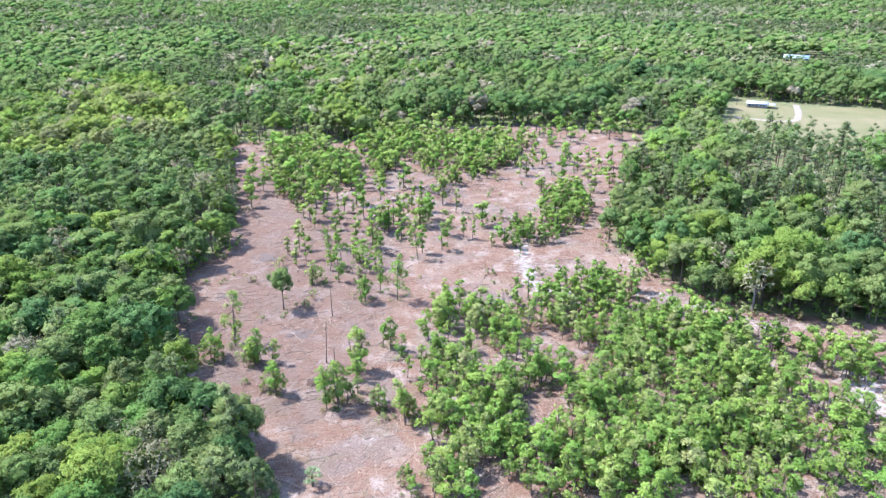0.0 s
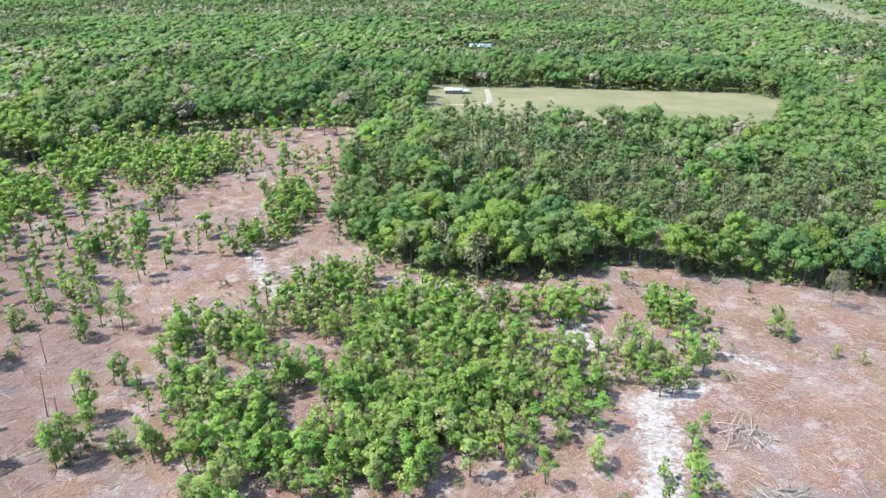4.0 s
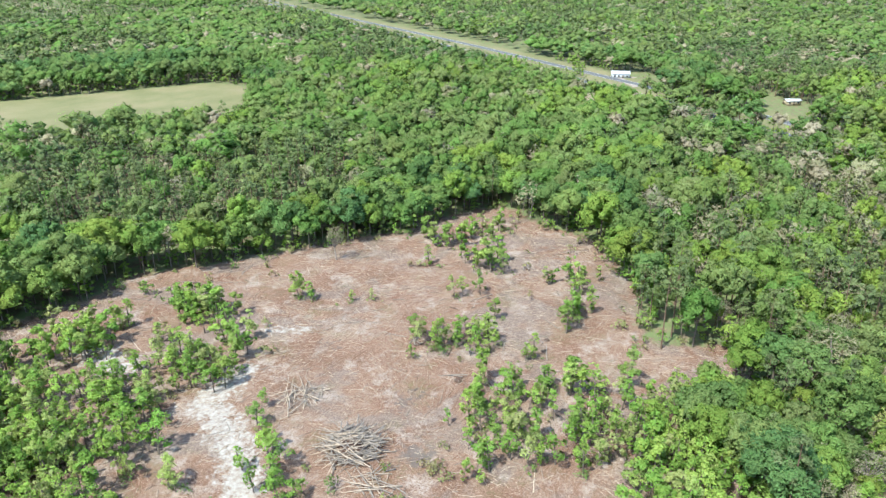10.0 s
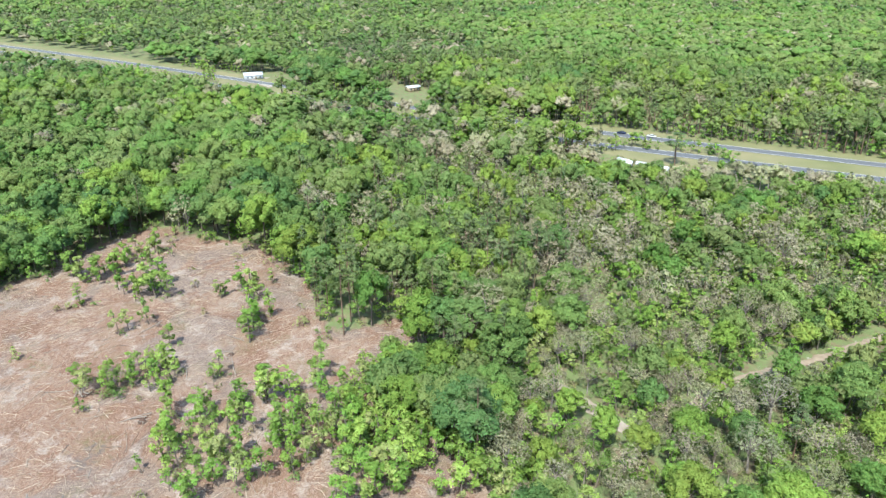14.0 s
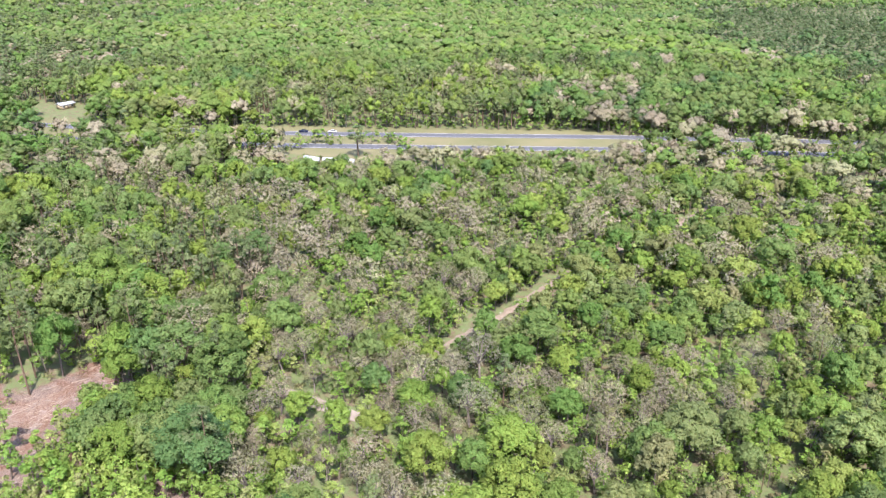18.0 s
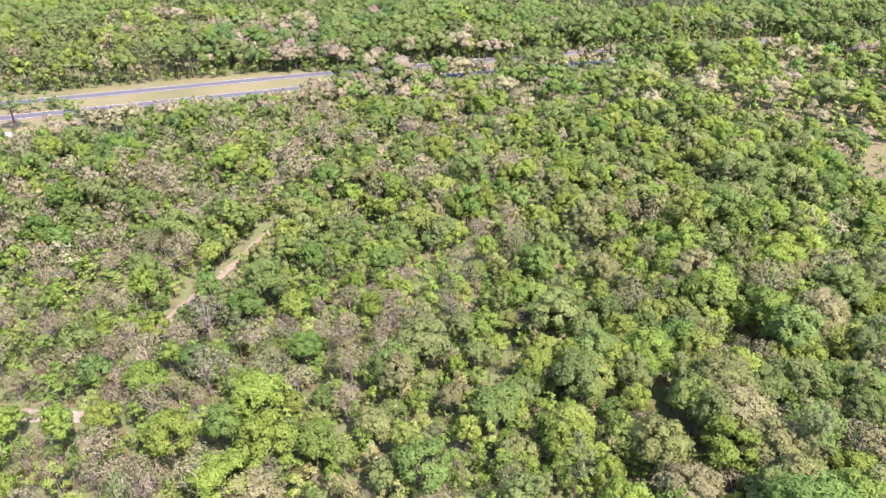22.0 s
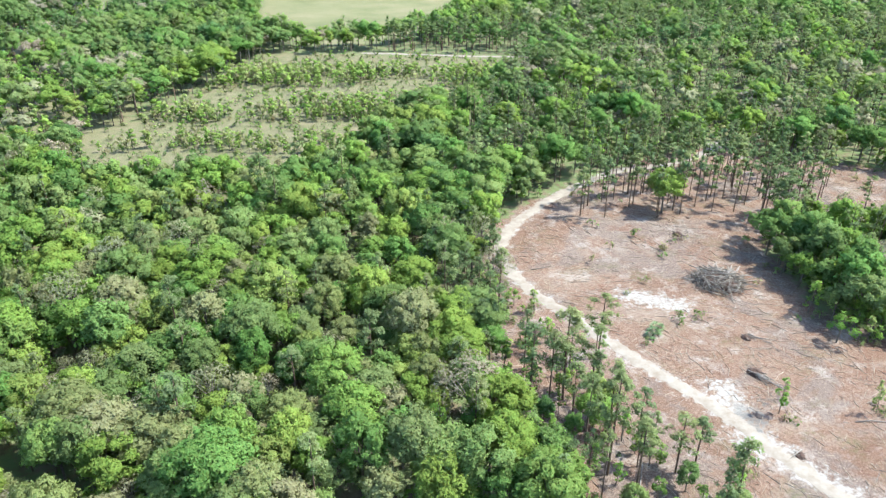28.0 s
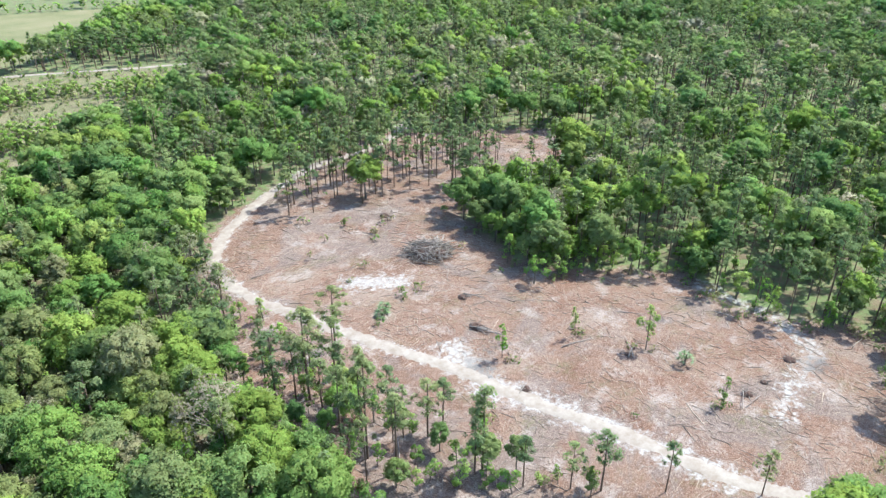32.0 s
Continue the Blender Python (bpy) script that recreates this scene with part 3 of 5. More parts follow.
def foliage(rr, lobes, count, size, level, up=0.25, thin=1.0, full=0.85):
    """A crown: a mass of leaves in every bulge, and loose sprays round them; fewer of both for woods far off."""
    A = np.array(lobes, float)
    mid = np.average(A[:, :3], 0, A[:, 3] ** 2) - (0, 0, 1.0)
    sides, rings = ((6, 2), (5, 2), (5, 2), (5, 1), (4, 1))[level] if len(lobes) > 5 or level > 2 else (5, 1)
    pieces = [blob(rr, q[:3], q[3] * full, q[4] * full, sides, rings, 0.25) for q in lobes]
    V, F = joined([q[:2] for q in pieces])
    d = np.concatenate([q[2] for q in pieces])
    o = V - mid
    o /= np.linalg.norm(o, axis=1)[:, None] + 1e-6
    lift = (0.4, 0.4, 0.5, 0.65, 0.9)[level]
    soft = o * 0.5 + d * 0.35 + rr.normal(size=d.shape) * 0.25 + (0, 0, lift)
    soft /= np.linalg.norm(soft, axis=1)[:, None]
    cv, cf, cs = cards(rr, lobes, count, size, up, thin, lift=lift)
    v, f = joined([(V, F), (cv, cf)])
    return v, f, np.concatenate([soft, cs])


def tube(a, b, ra, rb, sides=5):
    """A tapered limb from a to b, as triangles."""
    a, b = np.array(a, float), np.array(b, float)
    w = (b - a) / np.linalg.norm(b - a)
    u = np.cross(w, (0.31, 0.95, 0.05))
    u /= np.linalg.norm(u)
    v = np.cross(w, u)
    th = np.linspace(0, 2 * np.pi, sides, endpoint=False)
    ring = np.cos(th)[:, None] * u + np.sin(th)[:, None] * v
    i = np.arange(sides)
    j = (i + 1) % sides
    return np.concatenate([a + ring * ra, b + ring * rb]), np.concatenate([np.stack([i, j, j + sides], 1), np.stack([i, j + sides, i + sides], 1)])


def joined(pieces):
    vs, fs, n = [], [], 0
    for v, f in pieces:
        vs.append(v), fs.append(f + n)
        n += len(v)
    return np.concatenate(vs), np.concatenate(fs)


def limbs(rr, lobes, base, lean, trunk_r, fork, sides=5):
    top = np.array([lean[0], lean[1], fork])
    out = [tube((0, 0, -0.4), top * (0.5, 0.5, 0.5), trunk_r * 1.25, trunk_r * 0.9, sides), tube(top * 0.5, top, trunk_r * 0.9, trunk_r * 0.6, sides)]
    for x, y, z, r, _ in lobes:
        out.append(tube(top * (1, 1, rr.uniform(0.75, 1.0)), (x, y, z), trunk_r * 0.45, trunk_r * 0.12, 4))
    return joined(out)


def shape_broad(rr, n, size, level):
    """A broadleaved tree about 14 m high: forked trunk, a bumpy dome of leaves."""
    lobes = lumps(rr, (26, 17, 11, 7, 3)[level], rr.uniform(3.9, 4.9), rr.uniform(8.6, 10.2), 3.7, -0.4, (0.32, 0.37, 0.46, 0.56, 0.82)[level])
    return limbs(rr, lobes[::3], 0, (rr.normal() * 0.3, rr.normal() * 0.3), 0.24, 6.0), foliage(rr, lobes, n, size, level, full=0.84)


def shape_young(rr, n, size, level):
    """A slender young tree about 8 m high, with loose uneven boughs from low down."""
    lobes, z, lean = [], rr.choice([1.3, 2.2, 3.2]), rr.normal(size=2) * 0.08
    step = (0.8, 1.0, 1.9, 2.6, 3.4)[level]
    while z < 7.6:
        a, k = rr.uniform(0, 6.28), max(0.25, 1.0 - abs(z - 4.2) / 4.6)
        r = rr.uniform(0.3, 1.9) * k
        q = rr.uniform(0.4, 1.0) * (0.6 + 0.4 * k) * (1, 1, 1.3, 1.6, 1.9)[level]
        lobes.append((r * math.cos(a) + lean[0] * z, r * math.sin(a) + lean[1] * z, z, q, q * rr.uniform(0.6, 0.9)))
        z += rr.uniform(0.3, 0.75) * step
    return limbs(rr, lobes[::2], 0, lean * 6, 0.1, 6.0), cards(rr, lobes, n, size) if level < 2 else foliage(rr, lobes, n, size, level, full=0.9)


def shape_pine(rr, n, size, level):
    """A pine about 18 m high: tall bare trunk, ragged rounded tufts on top."""
    start, wide = rr.uniform(7.5, 11.5), rr.uniform(1.9, 3.0)
    lobes, z = [], start
    while z < 17.2:
        a, k = rr.uniform(0, 6.28), min(1.0, (18.8 - z) / 4.2) * min(1.0, 0.5 + (z - start) / 2.5)
        r = rr.uniform(0.25, 0.95) * wide * k
        lobes.append((r * math.cos(a), r * math.sin(a), z, rr.uniform(0.55, 1.0) * (1.0, 1.1, 1.3, 1.6, 2.0)[level], rr.uniform(0.4, 0.7) * (1, 1, 1.15, 1.4, 1.7)[level]))
        z += rr.uniform(0.2, 0.5) * (1.0, 1.25, 2.0, 3.2, 5.5)[level]
    lobes.append((0, 0, 17.2, 0.9, 0.8))
    out = [tube((0, 0, -0.4), (0.1, 0, 9), 0.18, 0.14, 6), tube((0.1, 0, 9), (0, 0.1, 17.3), 0.14, 0.05, 5)]
    for x, y, zz, r, _ in lobes[::2]:
        out.append(tube((0.05, 0.05, zz - 0.5), (x, y, zz), 0.06, 0.02, 4))
    return joined(out), foliage(rr, lobes, n, size, level, 0.5, full=(0.5, 0.55, 0.65, 0.75, 0.85)[level])


def shape_grey(rr, n, size, level):
    """A tree still nearly bare, 11 m high: limbs and a haze of twigs."""
    lobes = lumps(rr, (18, 14, 10, 7, 4)[level], rr.uniform(3.0, 3.8), rr.uniform(6.5, 7.8), 3.0, -0.3, (0.40, 0.43, 0.48, 0.58, 0.75)[level])
    twigs = cards(rr, lobes, n, size, 0.1, 0.35 if level < 2 else 0.6 if level == 2 else 0.9) if level < 3 else foliage(rr, lobes, n, size, level)
    return limbs(rr, lobes, 0, (rr.normal() * 0.3, rr.normal() * 0.3), 0.2, 4.5), twigs


def shape_shrub(rr, n, size, level):
    """A bush 2 m high."""
    lobes = [(rr.normal() * 0.6, rr.normal() * 0.6, rr.uniform(0.5, 1.5), rr.uniform(0.5, 0.9), rr.uniform(0.5, 0.8)) for _ in range(6)]
    return limbs(rr, lobes[:4], 0, (0, 0), 0.05, 0.5, 4), cards(rr, lobes, n, size)


SHAPES = {  # kind: shape, height as drawn, sprays and their size on single trees, near, middle, far and farthest woods, bark
    "broad": (shape_broad, 14.0, (1200, 600, 230, 34, 4), (0.48, 0.58, 0.78, 1.3, 2.4), BARK),
    "young": (shape_young, 8.0, (600, 320, 76, 14, 3), (0.38, 0.48, 0.64, 1.1, 2.0), BARK),
    "pine": (shape_pine, 18.0, (760, 330, 90, 24, 6), (0.44, 0.58, 0.85, 1.3, 2.3), PINE_BARK),
    "grey": (shape_grey, 11.0, (1200, 620, 260, 40, 8), (0.5, 0.6, 0.85, 1.4, 2.4), DEAD_WOOD),
    "shrub": (shape_shrub, 2.2, (150, 60, 20, 8, 3), (0.40, 0.5, 0.8, 1.2, 1.8), BARK),
}
LEAF["shrub"] = LEAF["scrub"]
VARIANTS = 7
GRAIN = (4.2, 3.6, 2.7, 2.05, 1.25)   # leaves a metre, by how far off the trees stand

# ---- trees: where they stand ----
plan = np.random.RandomState(7)


def scatter(spacing, r0, r1, jitter=0.42):
    n = int(r1 / spacing) + 2
    m = int(r1 / (spacing * 0.87)) + 2
    i, j = np.meshgrid(np.arange(-n, n + 1), np.arange(-m, m + 1))
    x = (i + 0.5 * (j % 2)) * spacing + plan.uniform(-jitter, jitter, i.shape) * spacing
    y = j * spacing * 0.87 + plan.uniform(-jitter, jitter, i.shape) * spacing
    x, y = x.ravel(), y.ravel()
    r = np.hypot(x, y)
    keep = (r >= r0) & (r < r1)
    return x[keep], y[keep]


def row_strip(x, y):
    """Open strips between the planted rows."""
    v = -0.375 * x - 0.927 * y
    v = v + 7 * (value_noise(x, y, 24, 9) - 0.5)
    wood = np.zeros(len(x), bool)
    for a, c in ((212, 226), (250, 263), (289, 302), (309, 315), (344, 374)):
        wood |= (v > a) & (v < c)
    return ~wood


TREES = {k: [] for k in SHAPES}   # kind: arrays of x, y, height, tint


def add(kind, x, y, h, tint):
    if len(x):
        TREES[kind].append(np.stack([x, y, h, tint], 1))


def scrubby(x, y):
    """The younger, mixed woods along the trail and towards the highway."""
    a = np.degrees(np.arctan2(x, y)) + 26 * (value_noise(x, y, 40, 31) - 0.5)
    r = np.hypot(x, y)
    return (a > 100) & (a < 168) & (r < 330)


VERGE = np.array([next((r for r in range(150, 1500, 3) if line_distance(np.array([r * math.sin(a)]), np.array([r * math.cos(a)]), HIGHWAY)[0] < 25), 9999)
                  for a in np.radians(np.arange(50, 160, 1.0))])
OPEN_VERGES = ((55, 78, 135), (78, 91, 118), (104, 131, 105), (142, 147, 82), (151, 156, 82))   # bearings at which growth stays low before the highway, and how fast it rises


def sight(x, y):
    """How high the growth may be in front of the open stretches of the highway."""
    az, r = np.degrees(np.arctan2(x, y)), np.hypot(x, y)
    edge = np.interp(az, np.arange(50, 160, 1.0), VERGE)
    steep = np.zeros(len(x))
    for a, b, k in OPEN_VERGES:
        steep[(az > a) & (az < b)] = k
    return np.where((steep > 0) & (r < edge), np.maximum(0.0, steep * (1 - r / edge)) + 3.0, 99.0)


CELLS = np.zeros((1300, 1300), bool)   # ground under the great crowns, a cell a metre


def shaded(x, y):
    i, j = np.round(x).astype(int) + 650, np.round(y).astype(int) + 650
    ok = (i >= 0) & (i < 1300) & (j >= 0) & (j < 1300)
    return ok & CELLS[np.clip(i, 0, 1299), np.clip(j, 0, 1299)]


def forest(x, y, edge, great=False):
    """Sorts places in the woods into kinds; great: old trees with wide crowns, which leave little room below them."""
    r = np.hypot(x, y)
    soil, grass, road = depth(x, y, CLEARINGS), depth(x, y, FIELDS), line_distance(x, y, HIGHWAY)
    keep = (soil < -edge) & (grass < -3) & (road > np.where((y > -245) & (y < -75), 26, np.where(y > 90, 33, 15.5)))
    for q, w in ((SANDY_TRACK, 4.5), (WOOD_TRAIL, 2.6), (SHORT_DRIVE[1:5], 2.8), (FAR_TRACK, 5.0)):
        keep &= line_distance(x, y, q) > w
    reach = 1 - 6.0 / np.hypot(x, y)     # what stands just in front of the trail would hide it
    keep &= (line_distance(x / reach, y / reach, WOOD_TRAIL[1:6]) > 2.2) & (line_distance(x * 1.05, y * 1.05, SHORT_DRIVE[2:5]) > 3.5)
    rows = inside(x, y, ROWS_ZONE)
    keep &= ~rows
    for hx, hy, hr in CLEAR_SPOTS:
        keep &= np.hypot(x - hx, y - hy) > hr
    x, y, r, rows = x[keep], y[keep], r[keep], rows[keep]
    az = np.degrees(np.arctan2(x, y))
    pine = np.zeros(len(x))
    for q, share in zip(PINE_ZONES, (0.82, 0.78, 0.9)):
        pine = np.maximum(pine, np.where(inside(x, y, q), share, 0.0))
    patch = value_noise(x, y, 45, 3) * 0.6 + value_noise(x, y, 110, 4) * 0.4
    pine = np.maximum(pine, np.clip((patch - 0.58) * 6, 0, 0.7) * 0.8 + 0.10)
    thin = scrubby(x, y)
    budding = (az + 20 * (value_noise(x, y, 50, 33) - 0.5) > 85) & (az < 180) & (r < 420)
    grey = np.where(budding, 0.25, 0.07) * np.clip(value_noise(x, y, 30, 5) * 2.4 - 0.3, 0.15, 2)
    u = plan.uniform(size=len(x))
    young = np.where(thin, 0.30, 0.06)
    lo, hi = np.full(len(x), 0.05), np.full(len(x), 0.82)
    far, blur = r > 560, np.clip(r / 16, 14, 60)
    pine[far], hi[far] = np.clip((value_noise(x, y, 150, 15) - 0.42) * 6, 0.14, 0.9)[far], 0.56
    for p, gr, yo, a, c, q in WOODS:
        s = inside(x + blur * (value_noise(x, y, 14, 71) - 0.5) + 4 * blur * (value_noise(x, y, 90, 73) - 0.5), y + blur * (value_noise(x, y, 14, 72) - 0.5) + 4 * blur * (value_noise(x, y, 90, 74) - 0.5), q)
        pine[s], grey[s], young[s], lo[s], hi[s] = p, gr, yo, a, c
    young = np.where(thin, np.maximum(young, 0.42), young)
    grey = np.where(budding & (r < 330) & (az < 150), np.maximum(grey, 0.30 * np.clip(value_noise(x, y, 22, 35) * 2.6 - 0.5, 0.1, 1.6)), grey)
    kind = np.where(u < grey, 3, np.where(u < grey + young, 1, np.where(plan.uniform(size=len(x)) < np.where(thin, pine * 0.4, pine), 2, 0)))
    if great:
        s = (kind == 0) | (kind == 3) & (plan.uniform(size=len(x)) < 0.5)
        s &= ~thin | (plan.uniform(size=len(x)) < 0.12)
        x, y, r, kind, thin, lo, hi = x[s], y[s], r[s], kind[s], thin[s], lo[s], hi[s]
    else:
        s = ~shaded(x, y)
        x, y, r, kind, thin, lo, hi = x[s], y[s], r[s], kind[s], thin[s], lo[s], hi[s]
    s = ~((kind == 2) & (r < 340) & inside(x, y, PINE_ZONES[1])) | (plan.uniform(size=len(x)) < 0.72)
    x, y, r, kind, thin, lo, hi = x[s], y[s], r[s], kind[s], thin[s], lo[s], hi[s]
    pine_tall = np.where(kind == 2, 1.0, 0.95)
    big = pine_tall * np.where(thin, 0.78, 1.0) * (0.55 + 0.75 * plan.beta(1.6, 1.8, len(x))) * (0.9 + 0.3 * value_noise(x, y, 25, 6))
    big = np.where(r > 620, 0.5 + 0.5 * big, big)
    if great:
        big = plan.uniform(0.62, 1.1, len(x)) * np.where(thin, 0.85, 1.0) * np.where(kind == 3, 0.9, 1.0)
        for px, py, pr in zip(x, y, 3.9 * big):
            i, j, k = int(round(px)) + 650, int(round(py)) + 650, int(pr)
            CELLS[i - k:i + k + 1, j - k:j + k + 1] |= np.hypot(*np.mgrid[-k:k + 1, -k:k + 1]) <= k + 0.3
    tint = np.clip(lo + (hi - lo) * np.where(r < 300, value_noise(x, y, 40, 8) * 0.3 + plan.uniform(0.0, 0.9, len(x)) - 0.1, value_noise(x, y, 55, 8) * 0.75 + plan.uniform(0.0, 0.6, len(x)) - 0.17), 0.01, 0.98)
    tall = big * np.choose(kind, [15.1, 8.6, 15.8, 13.2])
    room = sight(x, y)
    s = room > 4.0
    x, y, kind, tint = x[s], y[s], kind[s], tint[s]
    big = (big * np.minimum(1.0, room / tall))[s]
    for n, k in enumerate(("broad", "young", "pine", "grey")):
        s = kind == n
        add(k, x[s], y[s], SHAPES[k][1] * big[s] * (0.88 if k == "pine" else 1.2 if k == "grey" else 1.08), tint[s])


CLEAR_SPOTS = [(296, -92, 13), (290, -98, 9), (203, 462, 26), (330, 677, 22), (316, 754, 14), (545, 120, 30), (500, 20, 16), (304, -96, 16), (307, -112, 12), (298, -110, 9), (288, -106, 7), (480, 2, 20), (460, 4, 17), (442, 4, 12), (530, 118, 24), (514, 112, 14), (322, 660, 22), (312, 638, 16), (196, 445, 16), (289, -73, 8), (-404, -291, 9), (-17, 654, 7)]


def grass_free(x, y):
    ok = depth(x, y, FIELDS) < -2
    for hx, hy, hr in CLEAR_SPOTS:
        ok &= np.hypot(x - hx, y - hy) > hr
    return ok


def open_side(x, y):
    """The side of the plan that the camera never turns to."""
    az = np.degrees(np.arctan2(x, y))
    return (az > -93) & (az < -40)


x, y = scatter(10.5, 78, 620, 0.6)
s = ~open_side(x, y) & ~((x < -60) & (y < -60)) & (value_noise(x, y, 60, 14) + plan.uniform(-0.35, 0.35, len(x)) > 0.48)
forest(x[s], y[s], 3.5, True)
for gap, r0, r1, edge in ((5.3, 78, 300, 1.2), (6.6, 300, 620, 2.0), (9.8, 620, 1100, 3.0), (15.5, 1100, 1750, 3.0), (45.0, 1750, 3000, 3.0)):
    x, y = scatter(gap, r0, r1, 0.42 if r0 < 300 else 0.7)
    s = ~open_side(x, y)
    if r0 >= 620:   # to the south the view ends sooner
        az = np.degrees(np.arctan2(x, y)) % 360
        s &= ~((az > 170) & (az < 262) & (plan.uniform(size=len(x)) < 0.8))
    forest(x[s], y[s], edge)
x, y = scatter(15.0, 78, 1500)
s = open_side(x, y)
forest(x[s], y[s], 2.0)
# leafy edges of the woods towards the cleared ground
x, y = scatter(3.8, 78, 430)
d = depth(x, y, CLEARINGS)
s = (d < -0.5) & (d > -7) & ~inside(x, y, ROWS_ZONE) & (plan.uniform(size=len(x)) < np.where((x < -120) & (y < 0), 0.3, 0.75)) & ~inside(x, y, PINE_OPEN) & ~inside(x, y, TRACK_STRIP) & (line_distance(x, y, WOOD_TRAIL) > 3) & (line_distance(x, y, SANDY_TRACK) > 5) & ~open_side(x, y)
add("young", x[s], y[s], plan.uniform(2.5, 8.5, s.sum()), plan.uniform(0.05, 0.9, s.sum()))
# light undergrowth among the pines
x, y = scatter(4.6, 90, 340)
s = inside(x, y, PINE_ZONES[1]) & (depth(x, y, CLEARINGS) < -2) & (value_noise(x, y, 18, 81) > 0.48)
add("young", x[s], y[s], plan.uniform(2.5, 7.5, s.sum()), plan.uniform(0.3, 1.0, s.sum()))
# slender trees standing close in the planted rows
x, y = scatter(3.0, 215, 430, 0.6)
s = inside(x, y, ROWS_ZONE) & ~row_strip(x, y) & (value_noise(x, y, 16, 91) + plan.uniform(-0.3, 0.3, len(x)) > 0.36)
add("young", x[s], y[s], plan.uniform(3.5, 8.0, s.sum()), plan.uniform(0.55, 1.0, s.sum()))
x, y = scatter(6.0, 230, 430, 0.7)
s = inside(x, y, ROWS_ZONE) & (value_noise(x, y, 25, 92) > 0.4) & (plan.uniform(size=len(x)) < 0.3)
add("young", x[s], y[s], plan.uniform(2, 6, s.sum()), plan.uniform(0.4, 1.0, s.sum()))
# bushy fringes along the fields and the highway
x, y = scatter(4.6, 240, 640)
d, rd = depth(x, y, FIELDS), line_distance(x, y, HIGHWAY)
s = (sight(x, y) > 9) & (((d < -2) & (d > -9)) | ((rd > np.where((y > -245) & (y < -75), 25, np.where(y > 90, 32, 15.5))) & (rd < 38))) & (grass_free(x, y)) & ~inside(x, y, ROWS_ZONE)
add("young", x[s], y[s], plan.uniform(3.5, 8, s.sum()), plan.uniform(0.05, 0.9, s.sum()))
# a second storey of young growth in the scrubby woods
x, y = scatter(3.6, 80, 300)
s = scrubby(x, y) & (depth(x, y, CLEARINGS) < -2) & (line_distance(x, y, WOOD_TRAIL) > 2.6) & (line_distance(x, y, HIGHWAY) > 27) & (line_distance(x, y, SHORT_DRIVE) > 3.5) & ~inside(x, y, ROWS_ZONE)
s &= (value_noise(x, y, 12, 21) > 0.28) & (plan.uniform(size=len(x)) < 0.75)
reach = 1 - 6.0 / np.hypot(x, y)
s &= line_distance(x / reach, y / reach, WOOD_TRAIL[1:6]) > 2.2
add("young", x[s], y[s], 6.5 * plan.uniform(0.5, 1.3, s.sum()), plan.uniform(0.1, 0.98, s.sum()))

# young trees in the thickets and scattered over the cleared ground
for q in THICKETS:
    x, y = scatter(3.3, 60, 430)
    s = inside(x + plan.normal(size=len(x)) * 2.0, y + plan.normal(size=len(x)) * 2.0, q) & (value_noise(x, y, 11, 41) + plan.uniform(-0.25, 0.25, len(x)) > (0.44 if q is THICKETS[0] else 0.32))
    x, y = x[s], y[s]
    add("young", x, y, 7.2 * plan.uniform(0.5, 1.35, len(x)), plan.uniform(0.25, 0.93, len(x)))
x, y = scatter(9.0, 80, 420)
s = (depth(x, y, CLEARINGS[:1]) > 3) & (y > 190) & (value_noise(x, y, 35, 11) > 0.45) & (plan.uniform(size=len(x)) < np.where(y > 120, 0.75, 0.45))
add("young", x[s], y[s], np.where(y[s] > 120, plan.uniform(4, 13, s.sum()), plan.uniform(3, 8, s.sum())), plan.uniform(0.2, 0.95, s.sum()))
x, y = scatter(6.5, 100, 260)
s = inside(x, y, PINE_OPEN)
add("pine", x[s], y[s], plan.uniform(14, 20, s.sum()), plan.uniform(0, 1, s.sum()))
# the mixed strip of pines and young trees between the wood and the sandy track
x, y = scatter(3.7, 80, 200)
s = inside(x, y, TRACK_STRIP) & (line_distance(x, y, SANDY_TRACK) > 5.0)
x, y = x[s], y[s]
u = plan.uniform(size=len(x))
near = np.min([line_distance(x * k, y * k, SANDY_TRACK) for k in (1.03, 1.07, 1.12, 1.17)], 0) < 3.5
u = np.where(near, np.where(u < 0.5, 0.5, 0.95), u)     # only low growth on the verge
for k, lo, hi, a, c in (("pine", 0.0, 0.24, 11, 20), ("young", 0.24, 0.72, 3, 7), ("broad", 0.72, 0.82, 6, 10)):
    t = (u >= lo) & (u < hi)
    add(k, x[t], y[t], plan.uniform(a, c, t.sum()), plan.uniform(0.1, 0.85, t.sum()))
# bushes at the edges of the clearings, in the brush and under the scrubby woods
x, y = scatter(4.2, 70, 420)
d = depth(x, y, CLEARINGS)
s = ((d > -5) & (d < 2.5) & (np.hypot(x, y) < 300) & (plan.uniform(size=len(x)) < 0.6)) | (inside(x, y, ROWS_ZONE) & (plan.uniform(size=len(x)) < 0.5)) | ((d < -3) & scrubby(x, y) & (plan.uniform(size=len(x)) < 0.6)) | ((d > 3) & (value_noise(x, y, 22, 51) > 0.6) & (plan.uniform(size=len(x)) < 0.14))
s &= (line_distance(x, y, SANDY_TRACK) > 3.5) & (line_distance(x, y, WOOD_TRAIL) > 2.5)
add("shrub", x[s], y[s], plan.uniform(1.2, 3.0, s.sum()), plan.uniform(0, 1, s.sum()))

# low growth round the feet of the young trees on the cleared ground
q = np.concatenate(TREES["young"])
q = q[(depth(q[:, 0], q[:, 1], CLEARINGS) > 1) & (plan.uniform(size=len(q)) < 0.5)]
add("shrub", q[:, 0] + plan.normal(size=len(q)) * 1.1, q[:, 1] + plan.normal(size=len(q)) * 1.1, plan.uniform(0.7, 2.2, len(q)), plan.uniform(0.1, 1, len(q)))

